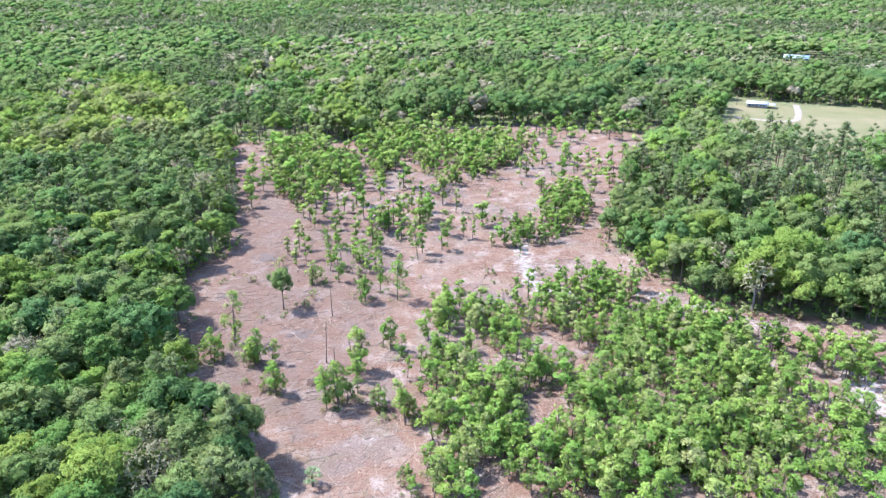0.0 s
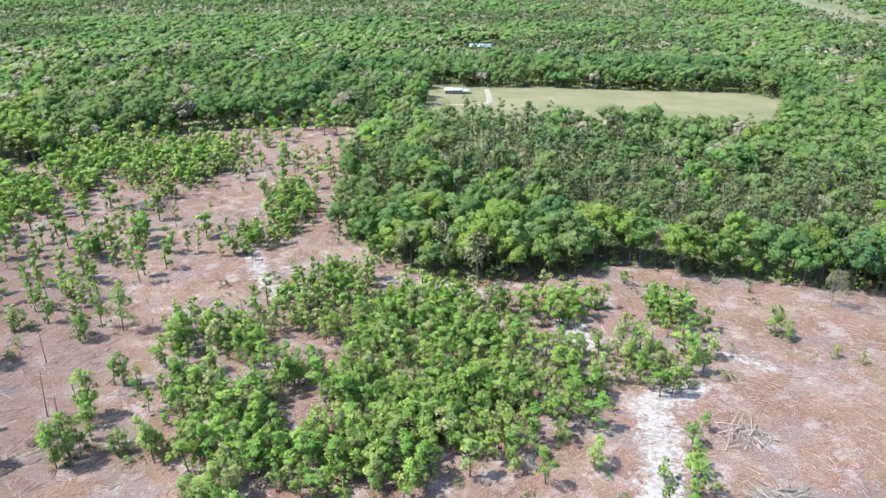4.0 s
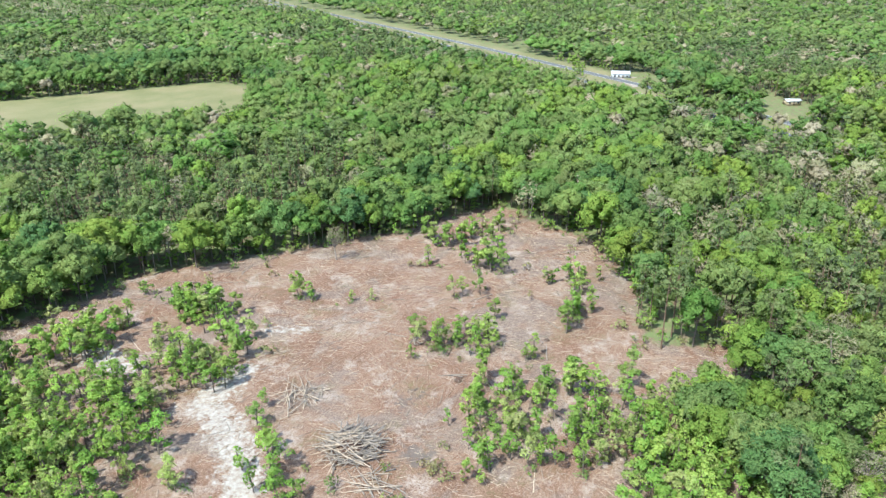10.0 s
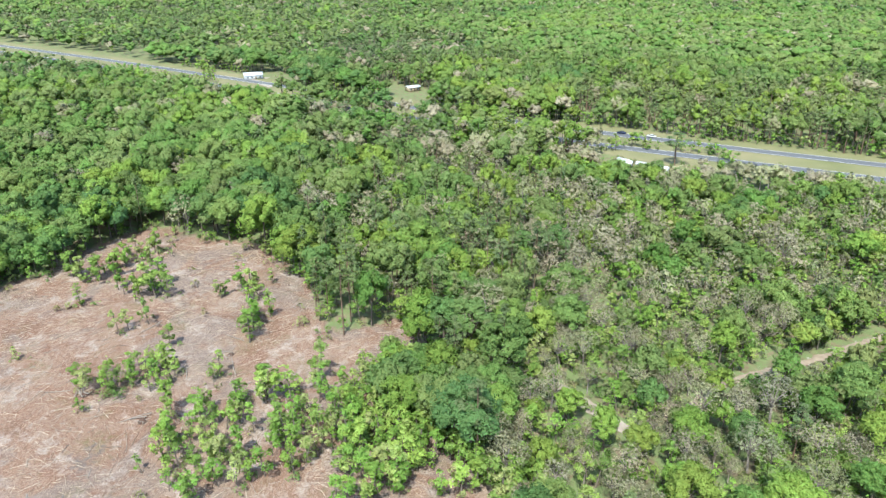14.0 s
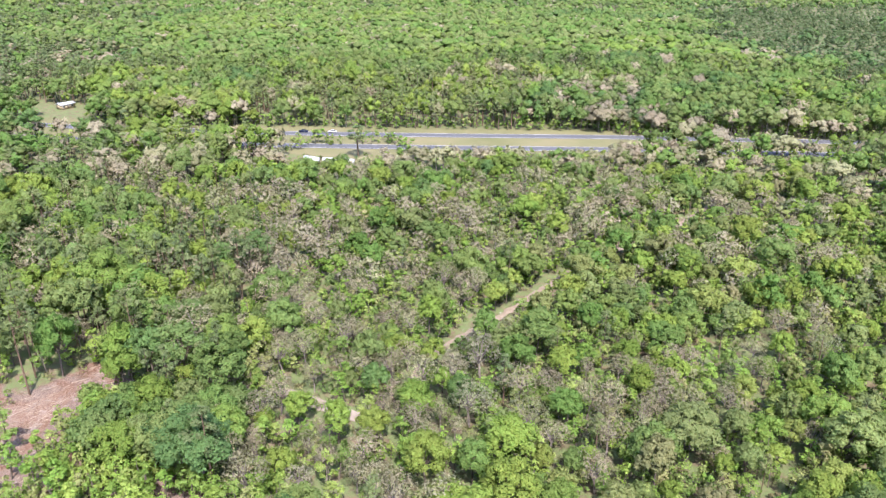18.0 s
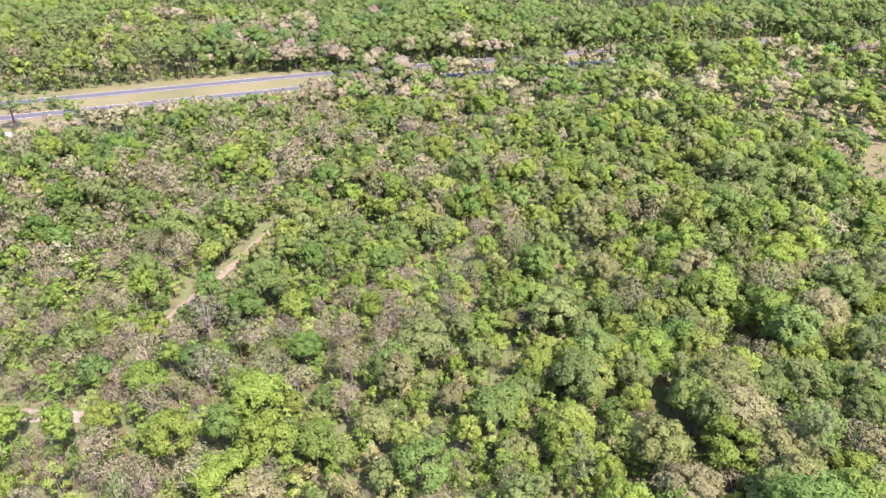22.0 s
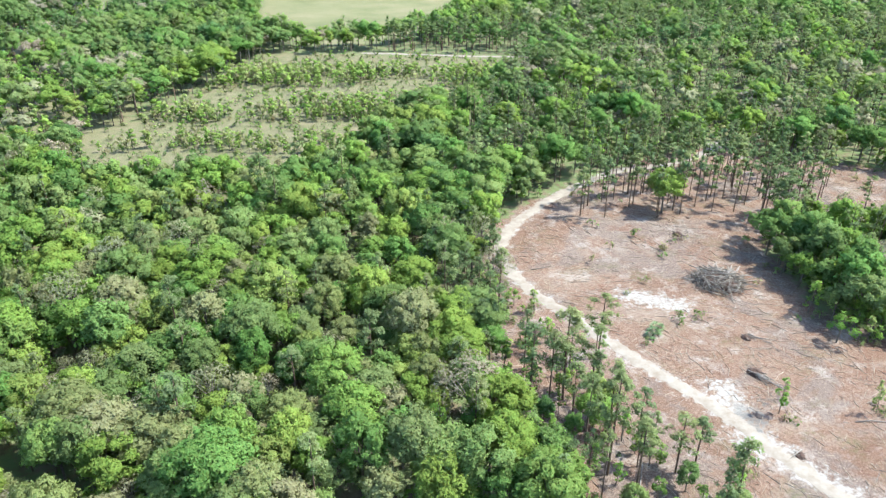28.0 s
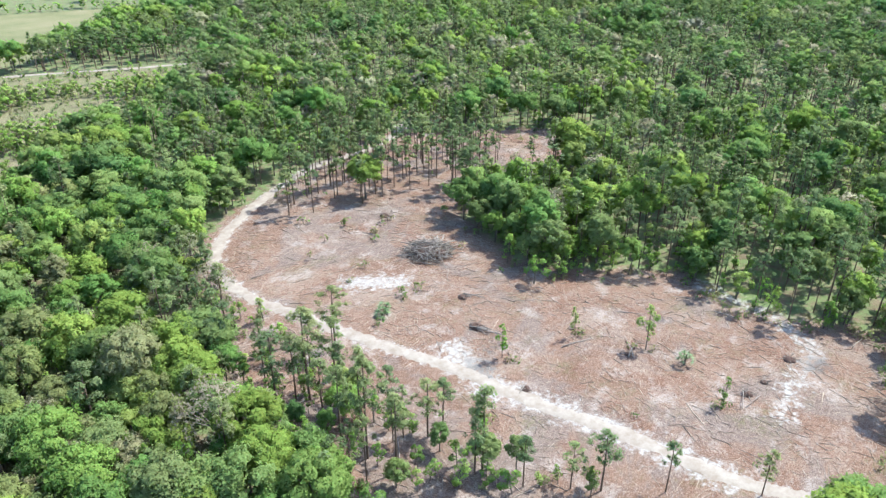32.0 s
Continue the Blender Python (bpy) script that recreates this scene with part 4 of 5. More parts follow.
# single trees that stand free: place and height
FREE = {
    "young": [(-39, 193, 8), (-56, 149, 9), (-45, 148, 9), (-43, 147, 8), (-37, 134, 9), (-25, 129, 12), (-23, 134, 6), (-20, 143, 12), (-13, 154, 9), (-2, 148, 8), (-8, 126, 10), (-14, 130, 6),
              (-6, 105, 5), (-22, 182, 9), (-25, 206, 10), (-8, 242, 11), (-1, 165, 10), (143, 115, 8), (146, 101, 4), (149, 96, 4), (124, 154, 5), (69, 90, 7), (68, 100, 5), (108, 144, 8),
              (141, 115, 8), (142, 112, 6), (177, 93, 7), (160, 76, 8), (163, 75, 6), (137, 76, 7), (135, 69, 8), (137, 68, 6), (141, 66, 7), (143, 59, 9), (181, 74, 12), (181, 71, 9), (166, 71, 8), (140, 46, 7), (138, 47, 5), (168, 44, 8), (169, 40, 9), (179, 45, 7), (138, 23, 10), (138, 24, 7), (131, 39, 6), (96, 91, 5), (91, 88, 6), (78, 74, 7), (77, 67, 6), (69, 88, 6), (68, 98, 6), (107, 146, 6), (95, 140, 4), (114, 114, 7), (118, 120, 8), (118, 134, 7), (105, 123, 8), (96, 117, 8)],
    "slim": [(-52, 156, 15), (-13, 182, 15), (-18, 186, 14), (-35, 206, 13), (-31, 202, 14), (-8, 211, 14), (-122, -53, 11), (-115, -33, 7), (-116, -67, 8), (-99, -74, 9)],
    "broad": [(-44, 176, 14), (-136, -158, 16), (-67, -86, 9)],
    "pine": [(-38, 108, 16), (-63, -93, 21), (-77, -102, 16), (-60, -73, 22), (-68, -76, 14), (-71, -69, 13), (-74, -68, 12), (-70, -57, 12), (-73, -49, 11), (-78, -43, 10), (-81, -39, 13),
             (-88, -31, 11), (-98, -19, 10), (-135, -174, 20), (-118, -171, 20), (-170, -166, 18), (-158, -141, 21), (-155, -131, 21), (308, -115, 15)],
    "grey": [(168, 121, 12)],
}
single = {k: [] for k in SHAPES}
for k, rows in FREE.items():
    for x, y, h in rows:
        single["young" if k == "slim" else k].append((x, y, float(h), float(plan.uniform(0.1, 0.9)), 0.62 if k == "slim" else 2.4 if x == 308 else 1.3 if k == "pine" else 1.0))

# lesser stems that sprout beside them
for x, y, h in FREE["young"]:
    if x < 5:
        for _ in range(3):
            single["young"].append((x + plan.normal() * 1.9, y + plan.normal() * 1.9, h * float(plan.uniform(0.45, 0.95)), float(plan.uniform(0.1, 0.9)), 1.0))

feet = np.array([q[:2] for k in ("young", "broad") for q in single[k]])
feet = np.repeat(feet, 2, 0) + plan.normal(size=(len(feet) * 2, 2)) * 1.3
add("shrub", feet[:, 0], feet[:, 1], plan.uniform(0.6, 2.0, len(feet)), plan.uniform(0.1, 1, len(feet)))

# ---- trees: building ----
LABELS = {
    "broad": ("broadleaf_tree", "full-crowned broadleaved tree with fresh green spring leaves", "tree", "trees of the mixed wood"),
    "young": ("young_tree", "slender young tree with light green leaves", "tree", "young trees on the cleared ground"),
    "pine": ("pine_tree", "tall pine with a bare trunk and ragged dark needles", "pine tree", "pines round the clearing"),
    "grey": ("budding_tree", "nearly bare grey-pink tree just coming into bud", "tree", "budding trees in the wood"),
    "shrub": ("shrub", "low leafy shrub on brown ground", "shrub", "shrubs at the wood's edge"),
}
TONES = {"broad": ("broadleaved tree with a dense dark green crown", "broadleaved tree in bright yellow-green spring leaf"),
         "young": ("slender young tree with deep green leaves", "spindly young tree in pale yellow-green leaf"),
         "pine": ("tall pine with sparse dark grey-green needles", "pine with a light green crown and bare trunk")}
LIMIT = {"broad": 300, "young": 300, "pine": 300, "grey": 200, "shrub": 200}


def stuff(name, kind, rows, level, label):
    """Many trees of one kind in one mesh."""
    shape, tall, counts, sizes, bark = SHAPES[kind]
    V, F, M, T, S, n = [], [], [], [], [], 0
    rr = np.random.RandomState(len(kind) * 10 + level)
    make = [shape(rr, counts[level], sizes[level], level) for _ in range(VARIANTS)]
    pick = rr.randint(0, VARIANTS, len(rows))
    turn = rr.uniform(0, 6.283, len(rows))
    wide = rr.uniform(0.9, 1.6, len(rows)) if kind == 'young' else rr.uniform(0.8, 1.25, len(rows)) * (1, 1, 1, 1.12, 1.4)[level]
    for k, (trunk, crown) in enumerate(make):
        s = pick == k
        if not s.any():
            continue
        v, f, soft = crown
        m = np.zeros(len(f), int)
        if level < 4:
            v, f = joined([crown[:2], trunk] if level < 2 or kind in ('pine', 'grey') and level < 3 else [crown[:2], tube((0, 0, -0.4), (0, 0, tall * 0.75), 0.25 * tall / 14, 0.08, 3)])
            m = np.concatenate([m, np.ones(len(f) - len(m), int)])
        soft = np.concatenate([soft, np.tile((0.0, 0.0, 1.0), (len(v) - len(soft), 1))])
        R = rows[s]
        c, sn, sc, w = np.cos(turn[s])[:, None], np.sin(turn[s])[:, None], (R[:, 2] / tall)[:, None], wide[s][:, None]
        X = (v[:, 0] * c - v[:, 1] * sn) * sc * w + R[:, 0:1]
        Y = (v[:, 0] * sn + v[:, 1] * c) * sc * w + R[:, 1:2]
        Z = v[:, 2] * sc - 0.2
        V.append(np.stack([X, Y, Z], -1).reshape(-1, 3))
        F.append((f[None] + (np.arange(len(R)) * len(v))[:, None, None] + n).reshape(-1, 3))
        M.append(np.tile(m, len(R)))
        T.append(np.repeat(R[:, 3], len(v)))
        S.append(np.stack([soft[:, 0] * c - soft[:, 1] * sn, soft[:, 0] * sn + soft[:, 1] * c, np.repeat(soft[None, :, 2], len(R), 0)], -1).reshape(-1, 3))
        n += len(R) * len(v)
    ob = new(name, mesh_from(name, np.concatenate(V), np.concatenate(F), [LEAF[kind], bark], np.concatenate(M), [("tint", np.concatenate(T)), ("soft", np.concatenate(S)), ("grain", np.full(n, GRAIN[level]))]))
    return tagged(ob, label, "woodland", kind="stuff")


def thing_tree(kind, rr):
    shape, tall, counts, sizes, bark = SHAPES[kind]
    name, label, category, group = LABELS[kind]
    trunk, crown = shape(rr, counts[0], sizes[0], 0)
    root = tagged(new(name), label, category, group)
    for part_name, shape, mat in (("trunk", trunk, bark), ("crown", crown, LEAF[kind])):
        ob = new(part_name, mesh_from(part_name, shape[0], shape[1], [mat], None, [("soft", shape[2]), ("grain", np.full(len(shape[0]), GRAIN[0]))] if len(shape) > 2 else ()))
        ob.parent = root
    return root


for kind in SHAPES:
    rows = np.concatenate(TREES[kind]) if TREES[kind] else np.zeros((0, 4))
    rad = np.hypot(rows[:, 0], rows[:, 1])
    rows = rows[np.argsort(rad)]
    rad = np.sort(rad)
    count = min(LIMIT[kind] - len(single[kind]), int((rad < 300).sum()))
    seed = sum(map(ord, kind))
    rr = np.random.RandomState(seed)
    protos = [thing_tree(kind, rr) for _ in range(VARIANTS)]
    used = []
    for n, (x, y, h, tint, slim) in enumerate(single[kind] + [(*q, 1.0) for q in rows[:count]]):
        p = protos[n % VARIANTS]
        k = h / SHAPES[kind][1]
        w = k * slim * (rr.uniform(0.82, 1.22) if kind != 'young' else rr.uniform(0.9, 1.45))
        m = pose(x, y, -0.2, 0, 0, rr.uniform(0, 360)) @ Matrix.Diagonal((w, w, k, 1.0))
        if n < VARIANTS:
            used.append((n, m))
            made = p
        else:
            made = copy_thing(p, m)
        if kind in TONES:
            dark, light = TONES[kind]
            tagged(made, light if tint > 0.66 else dark if tint < 0.3 else "")
        for c in made.children:
            c.color = (tint, tint, tint, 1.0)
    for n, m in used:
        protos[n].matrix_basis = m
    rows, rad = rows[count:], rad[count:]
    what, name = {"broad": ("green broadleaved woodland", "woodland"), "young": ("light green young growth", "young_growth"), "pine": ("dark pine woodland", "pine_woodland"),
                  "grey": ("grey-pink budding trees", "budding_woodland"), "shrub": ("low green scrub", "scrub")}[kind]
    for level, (a, b), word in ((1, (0, 170), "close"), (2, (170, 300), "near"), (3, (300, 620), "dense"), (4, (620, 9999), "distant")):
        s = (rad >= a) & (rad < b)
        if s.any():
            stuff(name, kind, rows[s], level, word + " " + what)

# ---- things on the cleared ground ----
lay = np.random.RandomState(21)


def part(name, shape, mat, parent, label=""):
    """One mesh under a thing or under a part."""
    me = shape if isinstance(shape, bpy.types.Mesh) else mesh_from(name, shape[0], shape[1], [mat])
    ob = new(name, me)
    ob.parent = parent
    return tagged(ob, label)


def bent_log(rr, length, r, bends=3, sides=6):
    """A crooked tapered stem along x, closed at both ends."""
    pts = [np.array([0.0, 0.0, 0.0])]
    for k in range(bends):
        pts.append(pts[-1] + np.array([length / bends, rr.normal() * length * 0.035, rr.normal() * length * 0.02]))
    rad = np.linspace(r, r * 0.45, bends + 1)
    th = np.linspace(0, 2 * np.pi, sides, endpoint=False)
    v = [p + np.stack([0 * th, np.cos(th) * q, np.sin(th) * q], 1) for p, q in zip(pts, rad)]
    f, i = [], np.arange(sides)
    j = (i + 1) % sides
    for k in range(bends):
        a, b = k * sides, (k + 1) * sides
        f += [np.stack([a + i, a + j, b + j], 1), np.stack([a + i, b + j, b + i], 1)]
    m = np.arange(1, sides - 1)
    f += [np.stack([0 * m, m + 1, m], 1), np.stack([0 * m, m, m + 1], 1) + bends * sides]
    return np.concatenate(v) - (length / 2, 0, 0), np.concatenate(f)


LOG_MESHES = {}
for wood, mat in (("grey", DEAD_WOOD), ("fresh", DEBRIS_WOOD), ("dark", BARK)):
    LOG_MESHES[wood] = [mesh_from("log", *bent_log(lay, l, r), [mat]) for l, r in ((3.2, 0.06), (4.5, 0.075), (5.5, 0.09), (6.5, 0.11), (8.0, 0.13), (2.4, 0.045))]


def brush_pile(name, label, x, y, radius, height, count, woods, main, spread, earth=None):
    """Stems heaped up: every stem is a part of the heap."""
    root = tagged(new(name), label, "wood pile")
    root.location = (x, y, -0.2)
    for k in range(count):
        a, r = lay.uniform(0, 6.283), radius * math.sqrt(lay.uniform(0, 1)) * 0.85
        z = height * (1 - (r / radius) ** 2) * lay.uniform(0.3, 1.0) + 0.15
        ob = part("log", LOG_MESHES[woods[k % len(woods)]][lay.randint(0, 6)], None, root)
        ob.matrix_basis = pose(r * math.cos(a), r * math.sin(a), z, lay.uniform(0, 360), lay.uniform(-16, 16), main + lay.normal() * spread)
    if earth:
        part("earth_core", mound(radius * earth, height * 0.8, lay), EARTH, root, "dark earth under the stems")
    return root


def mound(r, h, rr, rings=5, sides=14):
    """A rough heap of earth."""
    v = [(0, 0, h)]
    for k in range(1, rings + 1):
        q = k / rings
        for s in range(sides):
            a = 2 * math.pi * s / sides
            rad = r * q * rr.uniform(0.82, 1.15)
            v.append((rad * math.cos(a), rad * math.sin(a), h * (1 - q * q) * rr.uniform(0.7, 1.2) - (0.25 if k == rings else 0)))
    f = [(0, 1 + s, 1 + (s + 1) % sides) for s in range(sides)]
    for k in range(rings - 1):
        a = 1 + k * sides
        for s in range(sides):
            t = (s + 1) % sides
            f += [(a + s, a + sides + s, a + sides + t), (a + s, a + sides + t, a + t)]
    return np.array(v, float), np.array(f)


brush_pile("log_pile", "big heap of grey trimmed tree stems on bare soil", 93.1, 66.5, 6.5, 2.8, 260, ("grey", "grey", "fresh"), 125, 48, 0.6)
brush_pile("brush_pile", "flat scatter of thin grey branches on soil", 103.3, 86, 5.5, 0.7, 60, ("grey", "fresh"), 60, 45)
brush_pile("brush_pile", "long dark heap of brush in the far clearing", -2, 283, 9.0, 2.2, 110, ("dark", "grey"), 10, 40, 0.6)
brush_pile("log_pile", "round heap of grey branches beside a small shrub", -122.5, -117.5, 7.2, 3.2, 280, ("grey", "grey", "dark"), 20, 60, 0.8)
brush_pile("brush_pile", "low scatter of pale stems on churned soil", 86, 58, 4.0, 0.5, 36, ("grey", "fresh"), 120, 40)


def uprooted_stump(x, y, size, turn, stem):
    root = tagged(new("uprooted_stump"), "uprooted tree stump with dark earth and broken stems", "tree stump")
    root.matrix_basis = pose(x, y, -0.25, 0, 0, turn)
    part("root_ball", mound(size, size * 0.6, lay), EARTH, root, "dark clod of earth and roots")
    for k in range(14):
        a, far = lay.uniform(0, 6.283), size * lay.uniform(0.9, 1.9)
        part("root", tube((0, 0, size * 0.35), (math.cos(a) * far, math.sin(a) * far, lay.uniform(0.0, size * 0.9)), 0.07, 0.02, 4), DEAD_WOOD if k % 2 else BARK, root)
    for k in range(stem):
        ob = part("stem", LOG_MESHES["grey"][lay.randint(1, 5)], None, root, "pale broken stem")
        ob.matrix_basis = pose(size * 0.8 + 1.6, lay.uniform(-1.2, 1.2), 0.35, lay.uniform(0, 360), lay.uniform(2, 9), lay.uniform(-25, 25))
    return root


for x, y, size, turn, stem in ((-104, -85.5, 1.8, 100, 9), (-111.5, -96, 1.4, 130, 5), (-122, -31, 1.3, 20, 3), (-139, -29, 1.5, 80, 0), (-94, -64, 1.1, 10, 1), (-118, -55, 1.0, 200, 2),
                               (-131, -144, 1.6, 100, 2), (-36, 194, 1.3, 0, 1), (-30, 139, 1.4, 50, 2), (134, 74, 1.2, 30, 3), (124, 58, 1.1, 90, 2), (139, 66, 0.7, 139, 0), (165, 68, 0.8, 154, 1), (188, 65, 0.9, 16, 2), (179, 30, 0.6, 120, 1), (150, 46, 0.9, 49, 2), (142, 73, 0.8, 140, 1), (-118, -69, 0.8, 38, 0), (-146, -47, 0.9, 133, 1), (-128, -30, 1.0, 171, 0), (-141, -152, 0.7, 151, 0)):
    uprooted_stump(x, y, size, turn, stem)


def fallen_log(x, y, turn, wood, k, label):
    ob = tagged(new("fallen_log", LOG_MESHES[wood][k]), label, "log", "logs left on the cleared ground")
    ob.matrix_basis = pose(x, y, -0.1, lay.uniform(0, 360), 0, turn)


x, y = scatter(11.0, 85, 300)
d = depth(x, y, CLEARINGS)
s = (d > 2) & (lay.uniform(size=len(x)) < 0.3) & (line_distance(x, y, SANDY_TRACK) > 4)
for px, py in zip(x[s], y[s]):
    wood = ("fresh", "grey")[lay.randint(0, 2)]
    fallen_log(px, py, lay.uniform(0, 180), wood, lay.randint(1, 5), {"fresh": "pale barked log lying on the soil", "grey": "weathered grey log lying on the soil"}[wood])

# litter of sticks over the cleared ground
x, y = scatter(1.3, 82, 300)
d = depth(x, y, CLEARINGS)
s = (d > -1) & (lay.uniform(size=len(x)) < 0.2 + 0.85 * value_noise(x, y, 9, 61)) & (line_distance(x, y, SANDY_TRACK) > 3.2)
x, y = x[s], y[s]
n = len(x)
length, rad = lay.uniform(0.5, 3.6, n) * lay.uniform(0.4, 1.3, n), lay.uniform(0.02, 0.06, n)
turn = lay.normal(size=n) * 0.8 + 3.0 * value_noise(x, y, 30, 62)
ux, uy = np.cos(turn) * length / 2, np.sin(turn) * length / 2
wx, wy = -np.sin(turn) * rad, np.cos(turn) * rad
z = -0.15 + lay.uniform(0, 0.07, n)
ends = []
for sgn in (-1, 1):
    for a, b in ((1, 0), (-0.5, 0.87), (-0.5, -0.87)):
        ends.append(np.stack([x + sgn * ux + wx * a, y + sgn * uy + wy * a, z + rad * b + sgn * lay.uniform(-0.05, 0.05, n)], 1))
v = np.stack(ends, 1).reshape(-1, 3)
tri = np.array([(0, 1, 4), (0, 4, 3), (1, 2, 5), (1, 5, 4), (2, 0, 3), (2, 3, 5)])
f = (tri[None] + (np.arange(n) * 6)[:, None, None]).reshape(-1, 3)
pick = np.repeat(lay.choice(3, n, p=(0.75, 0.23, 0.02)), 6)
tagged(new("stick_litter", mesh_from("stick_litter", v, f, [DEBRIS_WOOD, DEAD_WOOD, BARK], pick)), "broken sticks and chips strewn over the cleared soil", "debris", kind="stuff")


def fronds(rr, count, length, base_z):
    """Fan leaves on stalks, each a folded strip of blades."""
    pieces = []
    for k in range(count):
        a, up = rr.uniform(0, 6.283), rr.uniform(-0.1, 1.2)
        w = np.array([math.cos(a) * math.cos(up), math.sin(a) * math.cos(up), math.sin(up)])
        side = np.cross(w, (0, 0, 1)) / np.linalg.norm(np.cross(w, (0, 0, 1)))
        tip = np.array([0, 0, base_z]) + w * length * 0.6
        for b in np.linspace(-1.3, 1.3, 7):
            e = tip + (w * math.cos(b) + side * math.sin(b)) * length * 0.45 - (0, 0, 0.12 * length)
            s = np.cross(e - tip, (0, 0, 1))
            s = s / (np.linalg.norm(s) + 1e-6) * 0.09
            pieces.append((np.array([tip - s, tip + s, e]), np.array([[0, 1, 2]])))
        pieces.append(tube((0, 0, base_z), tip, 0.04, 0.03, 3))
    return joined(pieces)


g = Graph("palm_leaves")
PALM = g.surface(g.mix(g.island(), (0.07, 0.12, 0.04), (0.15, 0.20, 0.08)), 0.5)


def palm(x, y, h, dead):
    root = tagged(new("palmetto"), "small fan palm with drooping grey-green fronds" if dead else "low green fan palm on bare soil", "palm")
    root.location = (x, y, -0.2)
    part("trunk", tube((0, 0, -0.2), (0.05, 0.05, h), 0.28, 0.2, 7), BARK, root)
    part("fronds", fronds(lay, 26, 2.2, h), PALM, root)


for x, y, h, dead in ((-24, 105, 2.2, True), (-93, -104.5, 0.5, False), (-95, -106, 0.4, False), (-122.6, -44.5, 1.6, False)):
    palm(x, y, h, dead)


def snag(x, y, h):
    root = tagged(new("dead_tree"), "bare dead trunk standing on the cleared ground", "dead tree")
    root.location = (x, y, -0.2)
    part("trunk", tube((0, 0, -0.2), (lay.normal() * 0.3, lay.normal() * 0.3, h), 0.16, 0.05, 6), BARK, root)
    for k in range(5):
        z, a = h * lay.uniform(0.4, 0.95), lay.uniform(0, 6.283)
        part("branch", tube((0, 0, z), (math.cos(a) * 0.9, math.sin(a) * 0.9, z + 0.6), 0.04, 0.015, 4), BARK, root)


for x, y, h in ((-28, 148, 11), (-26, 147, 5), (-22, 150, 6), (-64, -97, 7), (-66, -95, 6), (-67, -79, 5), (-64, 158, 5), (-30, 172, 9)):
    snag(x, y, h)

# ---- buildings, road users and poles ----


def paint(name, colour, rough=0.5, wear=0.85):
    g = Graph(name)
    dark = tuple(c * wear for c in colour)
    return g.surface(g.mix(g.noise(0.9, 5.0, 0.7, g.coords()), dark, colour), rough, g.bump(g.noise(5.0, 3.0, vec=g.coords()), 0.15, 0.02))


WHITE, TAN, GREYWALL, DARKWALL = paint("white_siding", (0.49, 0.497, 0.504)), paint("tan_metal", (0.374, 0.302, 0.202)), paint("grey_siding", (0.216, 0.23, 0.245)), paint("brown_siding", (0.144, 0.108, 0.0792))
ROOF_WHITE, ROOF_TEAL = paint("white_metal_roof", (0.504, 0.526, 0.547), 0.35), paint("pale_teal_roof", (0.302, 0.403, 0.432), 0.4)
RUBBER, NAVY, CARWHITE = paint("rubber", (0.0144, 0.0144, 0.0144), 0.8), paint("dark_blue_paint", (0.0144, 0.0216, 0.0576), 0.25), paint("white_paint", (0.504, 0.504, 0.504), 0.25)
g = Graph("window_glass")
GLASS = g.surface((0.02, 0.025, 0.03), 0.06, specular=0.6)


def box(x0, y0, z0, x1, y1, z1):
    v = np.array([(x, y, z) for z in (z0, z1) for x, y in ((x0, y0), (x1, y0), (x1, y1), (x0, y1))], float)
    q = np.array([(0, 3, 2, 1), (4, 5, 6, 7), (0, 1, 5, 4), (1, 2, 6, 5), (2, 3, 7, 6), (3, 0, 4, 7)])
    return v, np.concatenate([q[:, [0, 1, 2]], q[:, [0, 2, 3]]])


def gable(l, w, z, rise, over=0.5, thick=0.18):
    """A pitched roof slab along x."""
    a, b = l / 2 + over, w / 2 + over
    v = np.array([(x, y, zz) for x in (-a, a) for y, zz in ((-b, z - 0.1), (0, z + rise), (b, z - 0.1), (-b, z - 0.1 + thick), (0, z + rise + thick), (b, z - 0.1 + thick))], float)
    q = [(0, 1, 7, 6), (1, 2, 8, 7), (3, 9, 10, 4), (4, 10, 11, 5), (0, 6, 9, 3), (2, 5, 11, 8), (0, 3, 4, 1), (1, 4, 5, 2), (6, 7, 10, 9), (7, 8, 11, 10)]
    q = np.array(q)
    return v, np.concatenate([q[:, [0, 1, 2]], q[:, [0, 2, 3]]])


def house(name, label, x, y, turn, l, w, h, rise, wall, roof, windows=5, porch=0.0):
    root = tagged(new(name), label, "house")
    root.matrix_basis = pose(x, y, -0.1, 0, 0, turn)
    part("wall", box(-l / 2, -w / 2, 0, l / 2, w / 2, h), wall, root)
    part("roof", gable(l, w, h, rise), roof, root)
    for side in (-1, 1):
        for k in range(windows):
            u = -l / 2 + (k + 0.7) * l / (windows + 0.4)
            if k == windows // 2:
                part("door", box(u - 0.5, side * w / 2 - 0.04, 0.1, u + 0.5, side * w / 2 + 0.05, 2.15), DARKWALL, root)
                continue
            win = part("window", box(u - 0.65, side * w / 2 - 0.05, 1.0, u + 0.65, side * w / 2 + 0.04, 2.1), ROOF_WHITE, root)
            part("pane", box(u - 0.55, side * (w / 2 + 0.03) - 0.03, 1.1, u + 0.55, side * (w / 2 + 0.03) + 0.03, 2.0), GLASS, win)
    if porch:
        part("carport_roof", box(l / 2 + 0.1, -w / 2, h - 0.35, l / 2 + porch, w / 2, h - 0.2), roof, root)
        for px in (l / 2 + porch - 0.2,):
            for py in (-w / 2 + 0.15, w / 2 - 0.15):
                part("post", box(px - 0.07, py - 0.07, 0, px + 0.07, py + 0.07, h - 0.35), ROOF_WHITE, root)
    return root


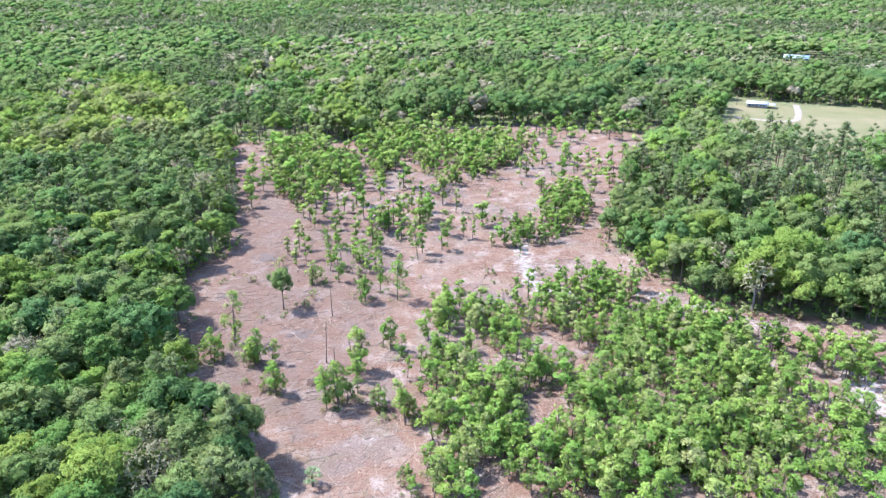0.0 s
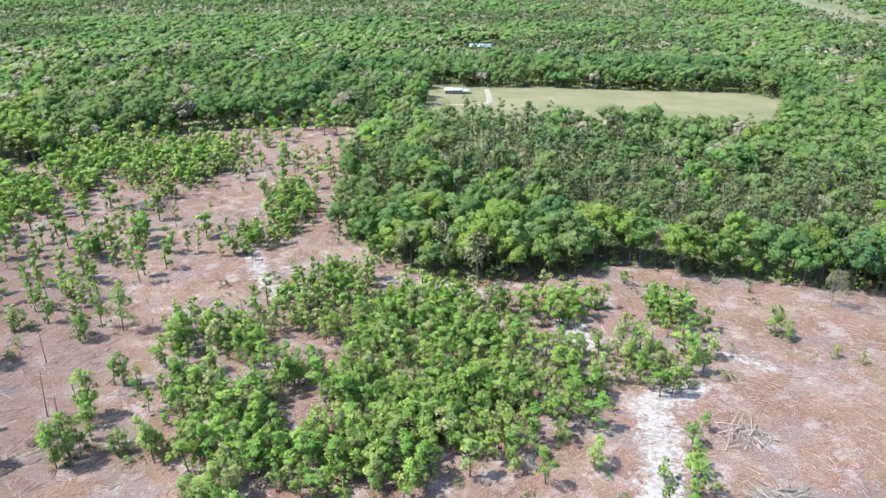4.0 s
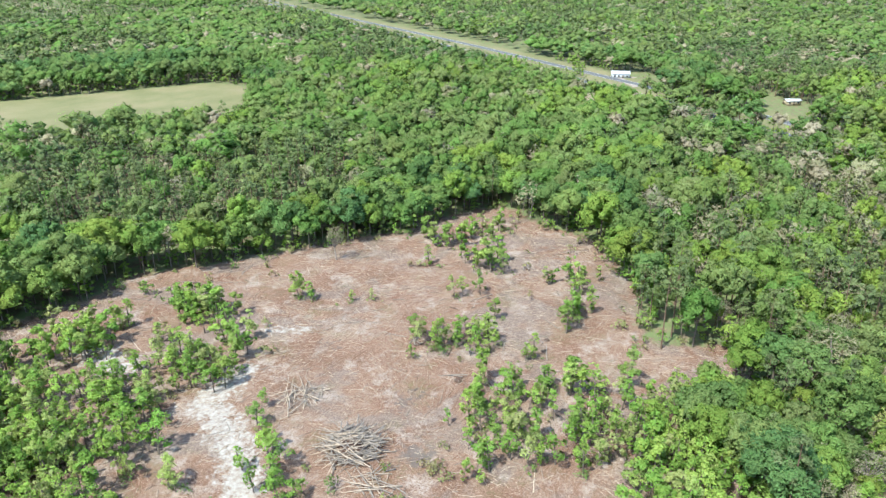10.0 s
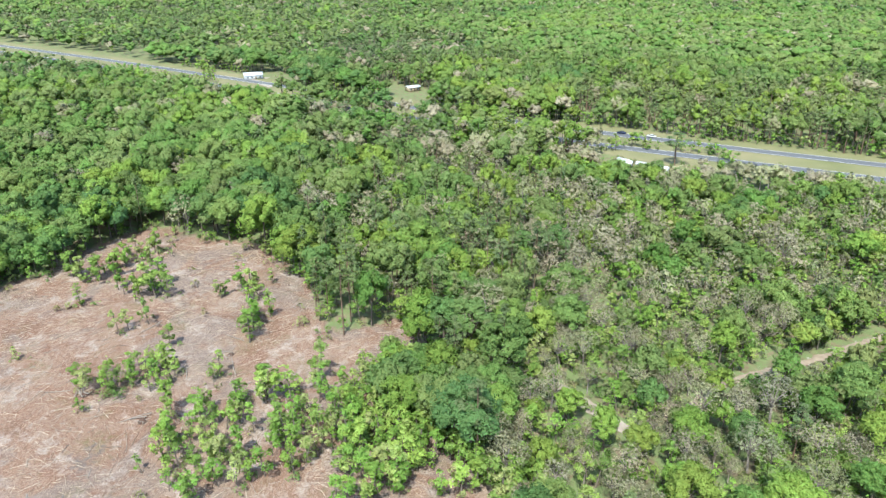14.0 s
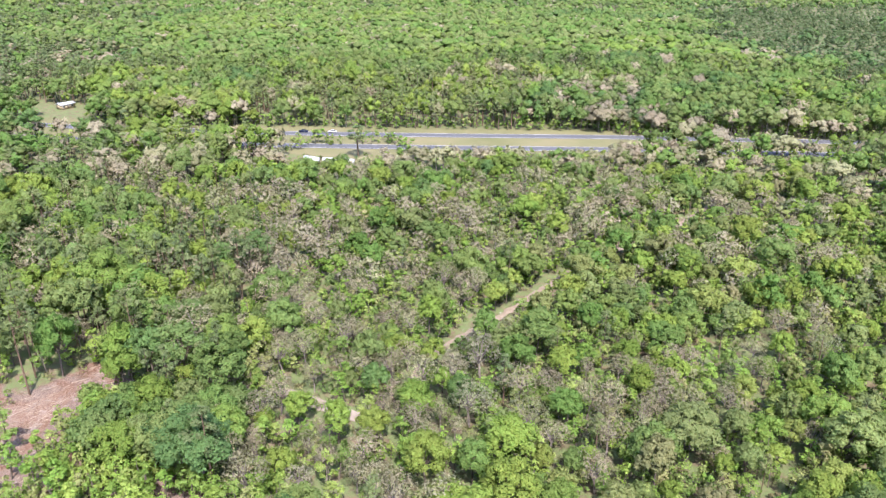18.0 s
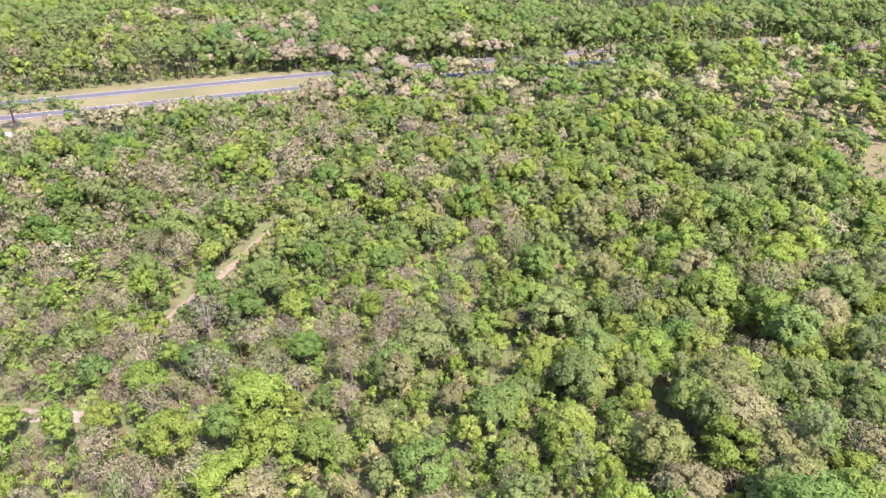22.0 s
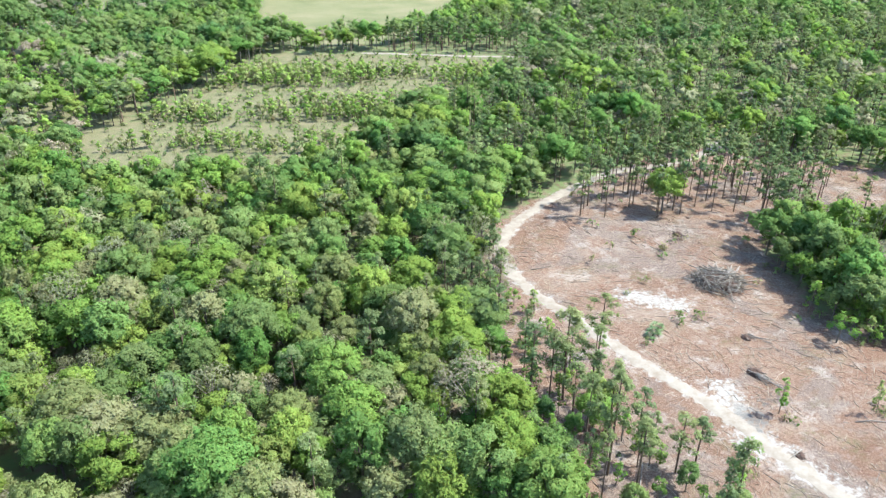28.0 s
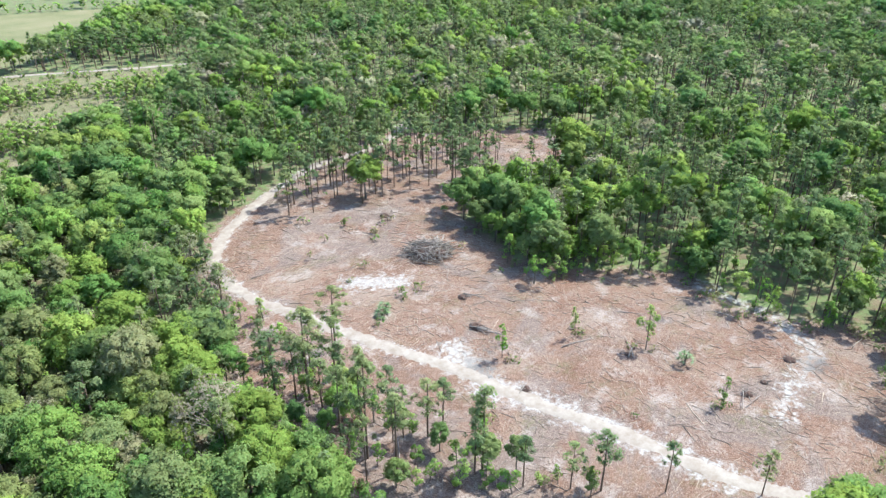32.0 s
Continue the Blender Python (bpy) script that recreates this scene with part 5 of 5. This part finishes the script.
house("house", "long low house with a white metal roof in a clearing", 203.5, 463, -24, 12, 7, 2.7, 0.9, GREYWALL, ROOF_WHITE, 5, 5.0)
house("house", "house with a broad pale teal metal roof among trees", 330, 684, -26, 21, 11, 3.0, 2.4, DARKWALL, ROOF_TEAL, 6)
house("shed", "small white shed among distant trees", 317, 756, -20, 8, 5, 3.0, 1.2, WHITE, ROOF_WHITE, 2)
house("house", "white-roofed house beside the divided highway", 548, 124, -70, 13, 8, 3.0, 1.6, WHITE, ROOF_WHITE, 4)
house("shed", "small white roadside building at the highway", 494, 4, -60, 9, 5, 2.8, 0.8, TAN, ROOF_WHITE, 3)
house("shed", "tan metal shed at the wood's edge", 289, -73, 60, 6, 4.5, 2.4, 0.7, TAN, TAN, 2)
house("shed", "white-roofed building deep in the pine wood", -404, -291, 40, 12, 7, 6.0, 1.5, GREYWALL, ROOF_WHITE, 3)
house("shed", "grey shed between trees", -17, 655, 0, 6, 4, 5.0, 1.2, GREYWALL, ROOF_TEAL, 2)


def trailer(x, y, turn, l, h):
    root = tagged(new("travel_trailer"), "white travel trailer parked on grass by the highway", "trailer")
    root.matrix_basis = pose(x, y, -0.1, 0, 0, turn)
    part("body", box(-l / 2, -1.2, 0.5, l / 2, 1.2, h), WHITE, root)
    part("roof_cap", gable(l, 2.4, h, 0.25, 0.05, 0.08), ROOF_WHITE, root)
    for sx in (-0.5, 0.5):
        for sy in (-1.25, 1.05):
            part("wheel", tube((sx, sy, 0.4), (sx, sy + 0.2, 0.4), 0.4, 0.4, 10), RUBBER, root)
    for k in range(3):
        part("window", box(-l / 3 + k * l / 3 - 0.5, -1.23, 1.5, -l / 3 + k * l / 3 + 0.5, 1.23, 2.1), GLASS, root)


for x, y, turn, l, h in ((307, -92, 32, 7.5, 3.0), (302, -99, 50, 6.5, 2.8), (297, -106, 40, 5.0, 2.6)):
    trailer(x, y, turn, l, h)


def car(x, y, turn, mat, label):
    root = tagged(new("car"), label, "car")
    root.matrix_basis = pose(x, y, 0.05, 0, 0, turn)
    v, f = box(-2.3, -0.9, 0.35, 2.3, 0.9, 0.95)
    part("body", (v, f), mat, root)
    v, f = box(-1.4, -0.8, 0.95, 1.1, 0.8, 1.5)
    v[4:, 0] *= 0.72
    v[4:, 1] *= 0.88
    part("cabin", (v, f), GLASS, root)
    part("roof", box(-0.95, -0.68, 1.5, 0.75, 0.68, 1.54), mat, root)
    for sx in (-1.45, 1.45):
        for sy in (-0.92, 0.72):
            part("wheel", tube((sx, sy, 0.34), (sx, sy + 0.2, 0.34), 0.34, 0.34, 10), RUBBER, root)


car(366.5, -106.5, 60, NAVY, "dark blue car on the far carriageway")
car(358.5, -120, 60, CARWHITE, "white car on the far carriageway")


def pole(x, y, h, turn):
    root = tagged(new("utility_pole"), "wooden utility pole with a crossarm", "pole")
    root.matrix_basis = pose(x, y, -0.2, 0, 0, turn)
    part("post", tube((0, 0, -0.2), (0, 0, h), 0.16, 0.11, 7), BARK, root)
    part("crossarm", box(-1.2, -0.06, h - 0.8, 1.2, 0.06, h - 0.65), BARK, root)


pole(193, 470, 10, 0)
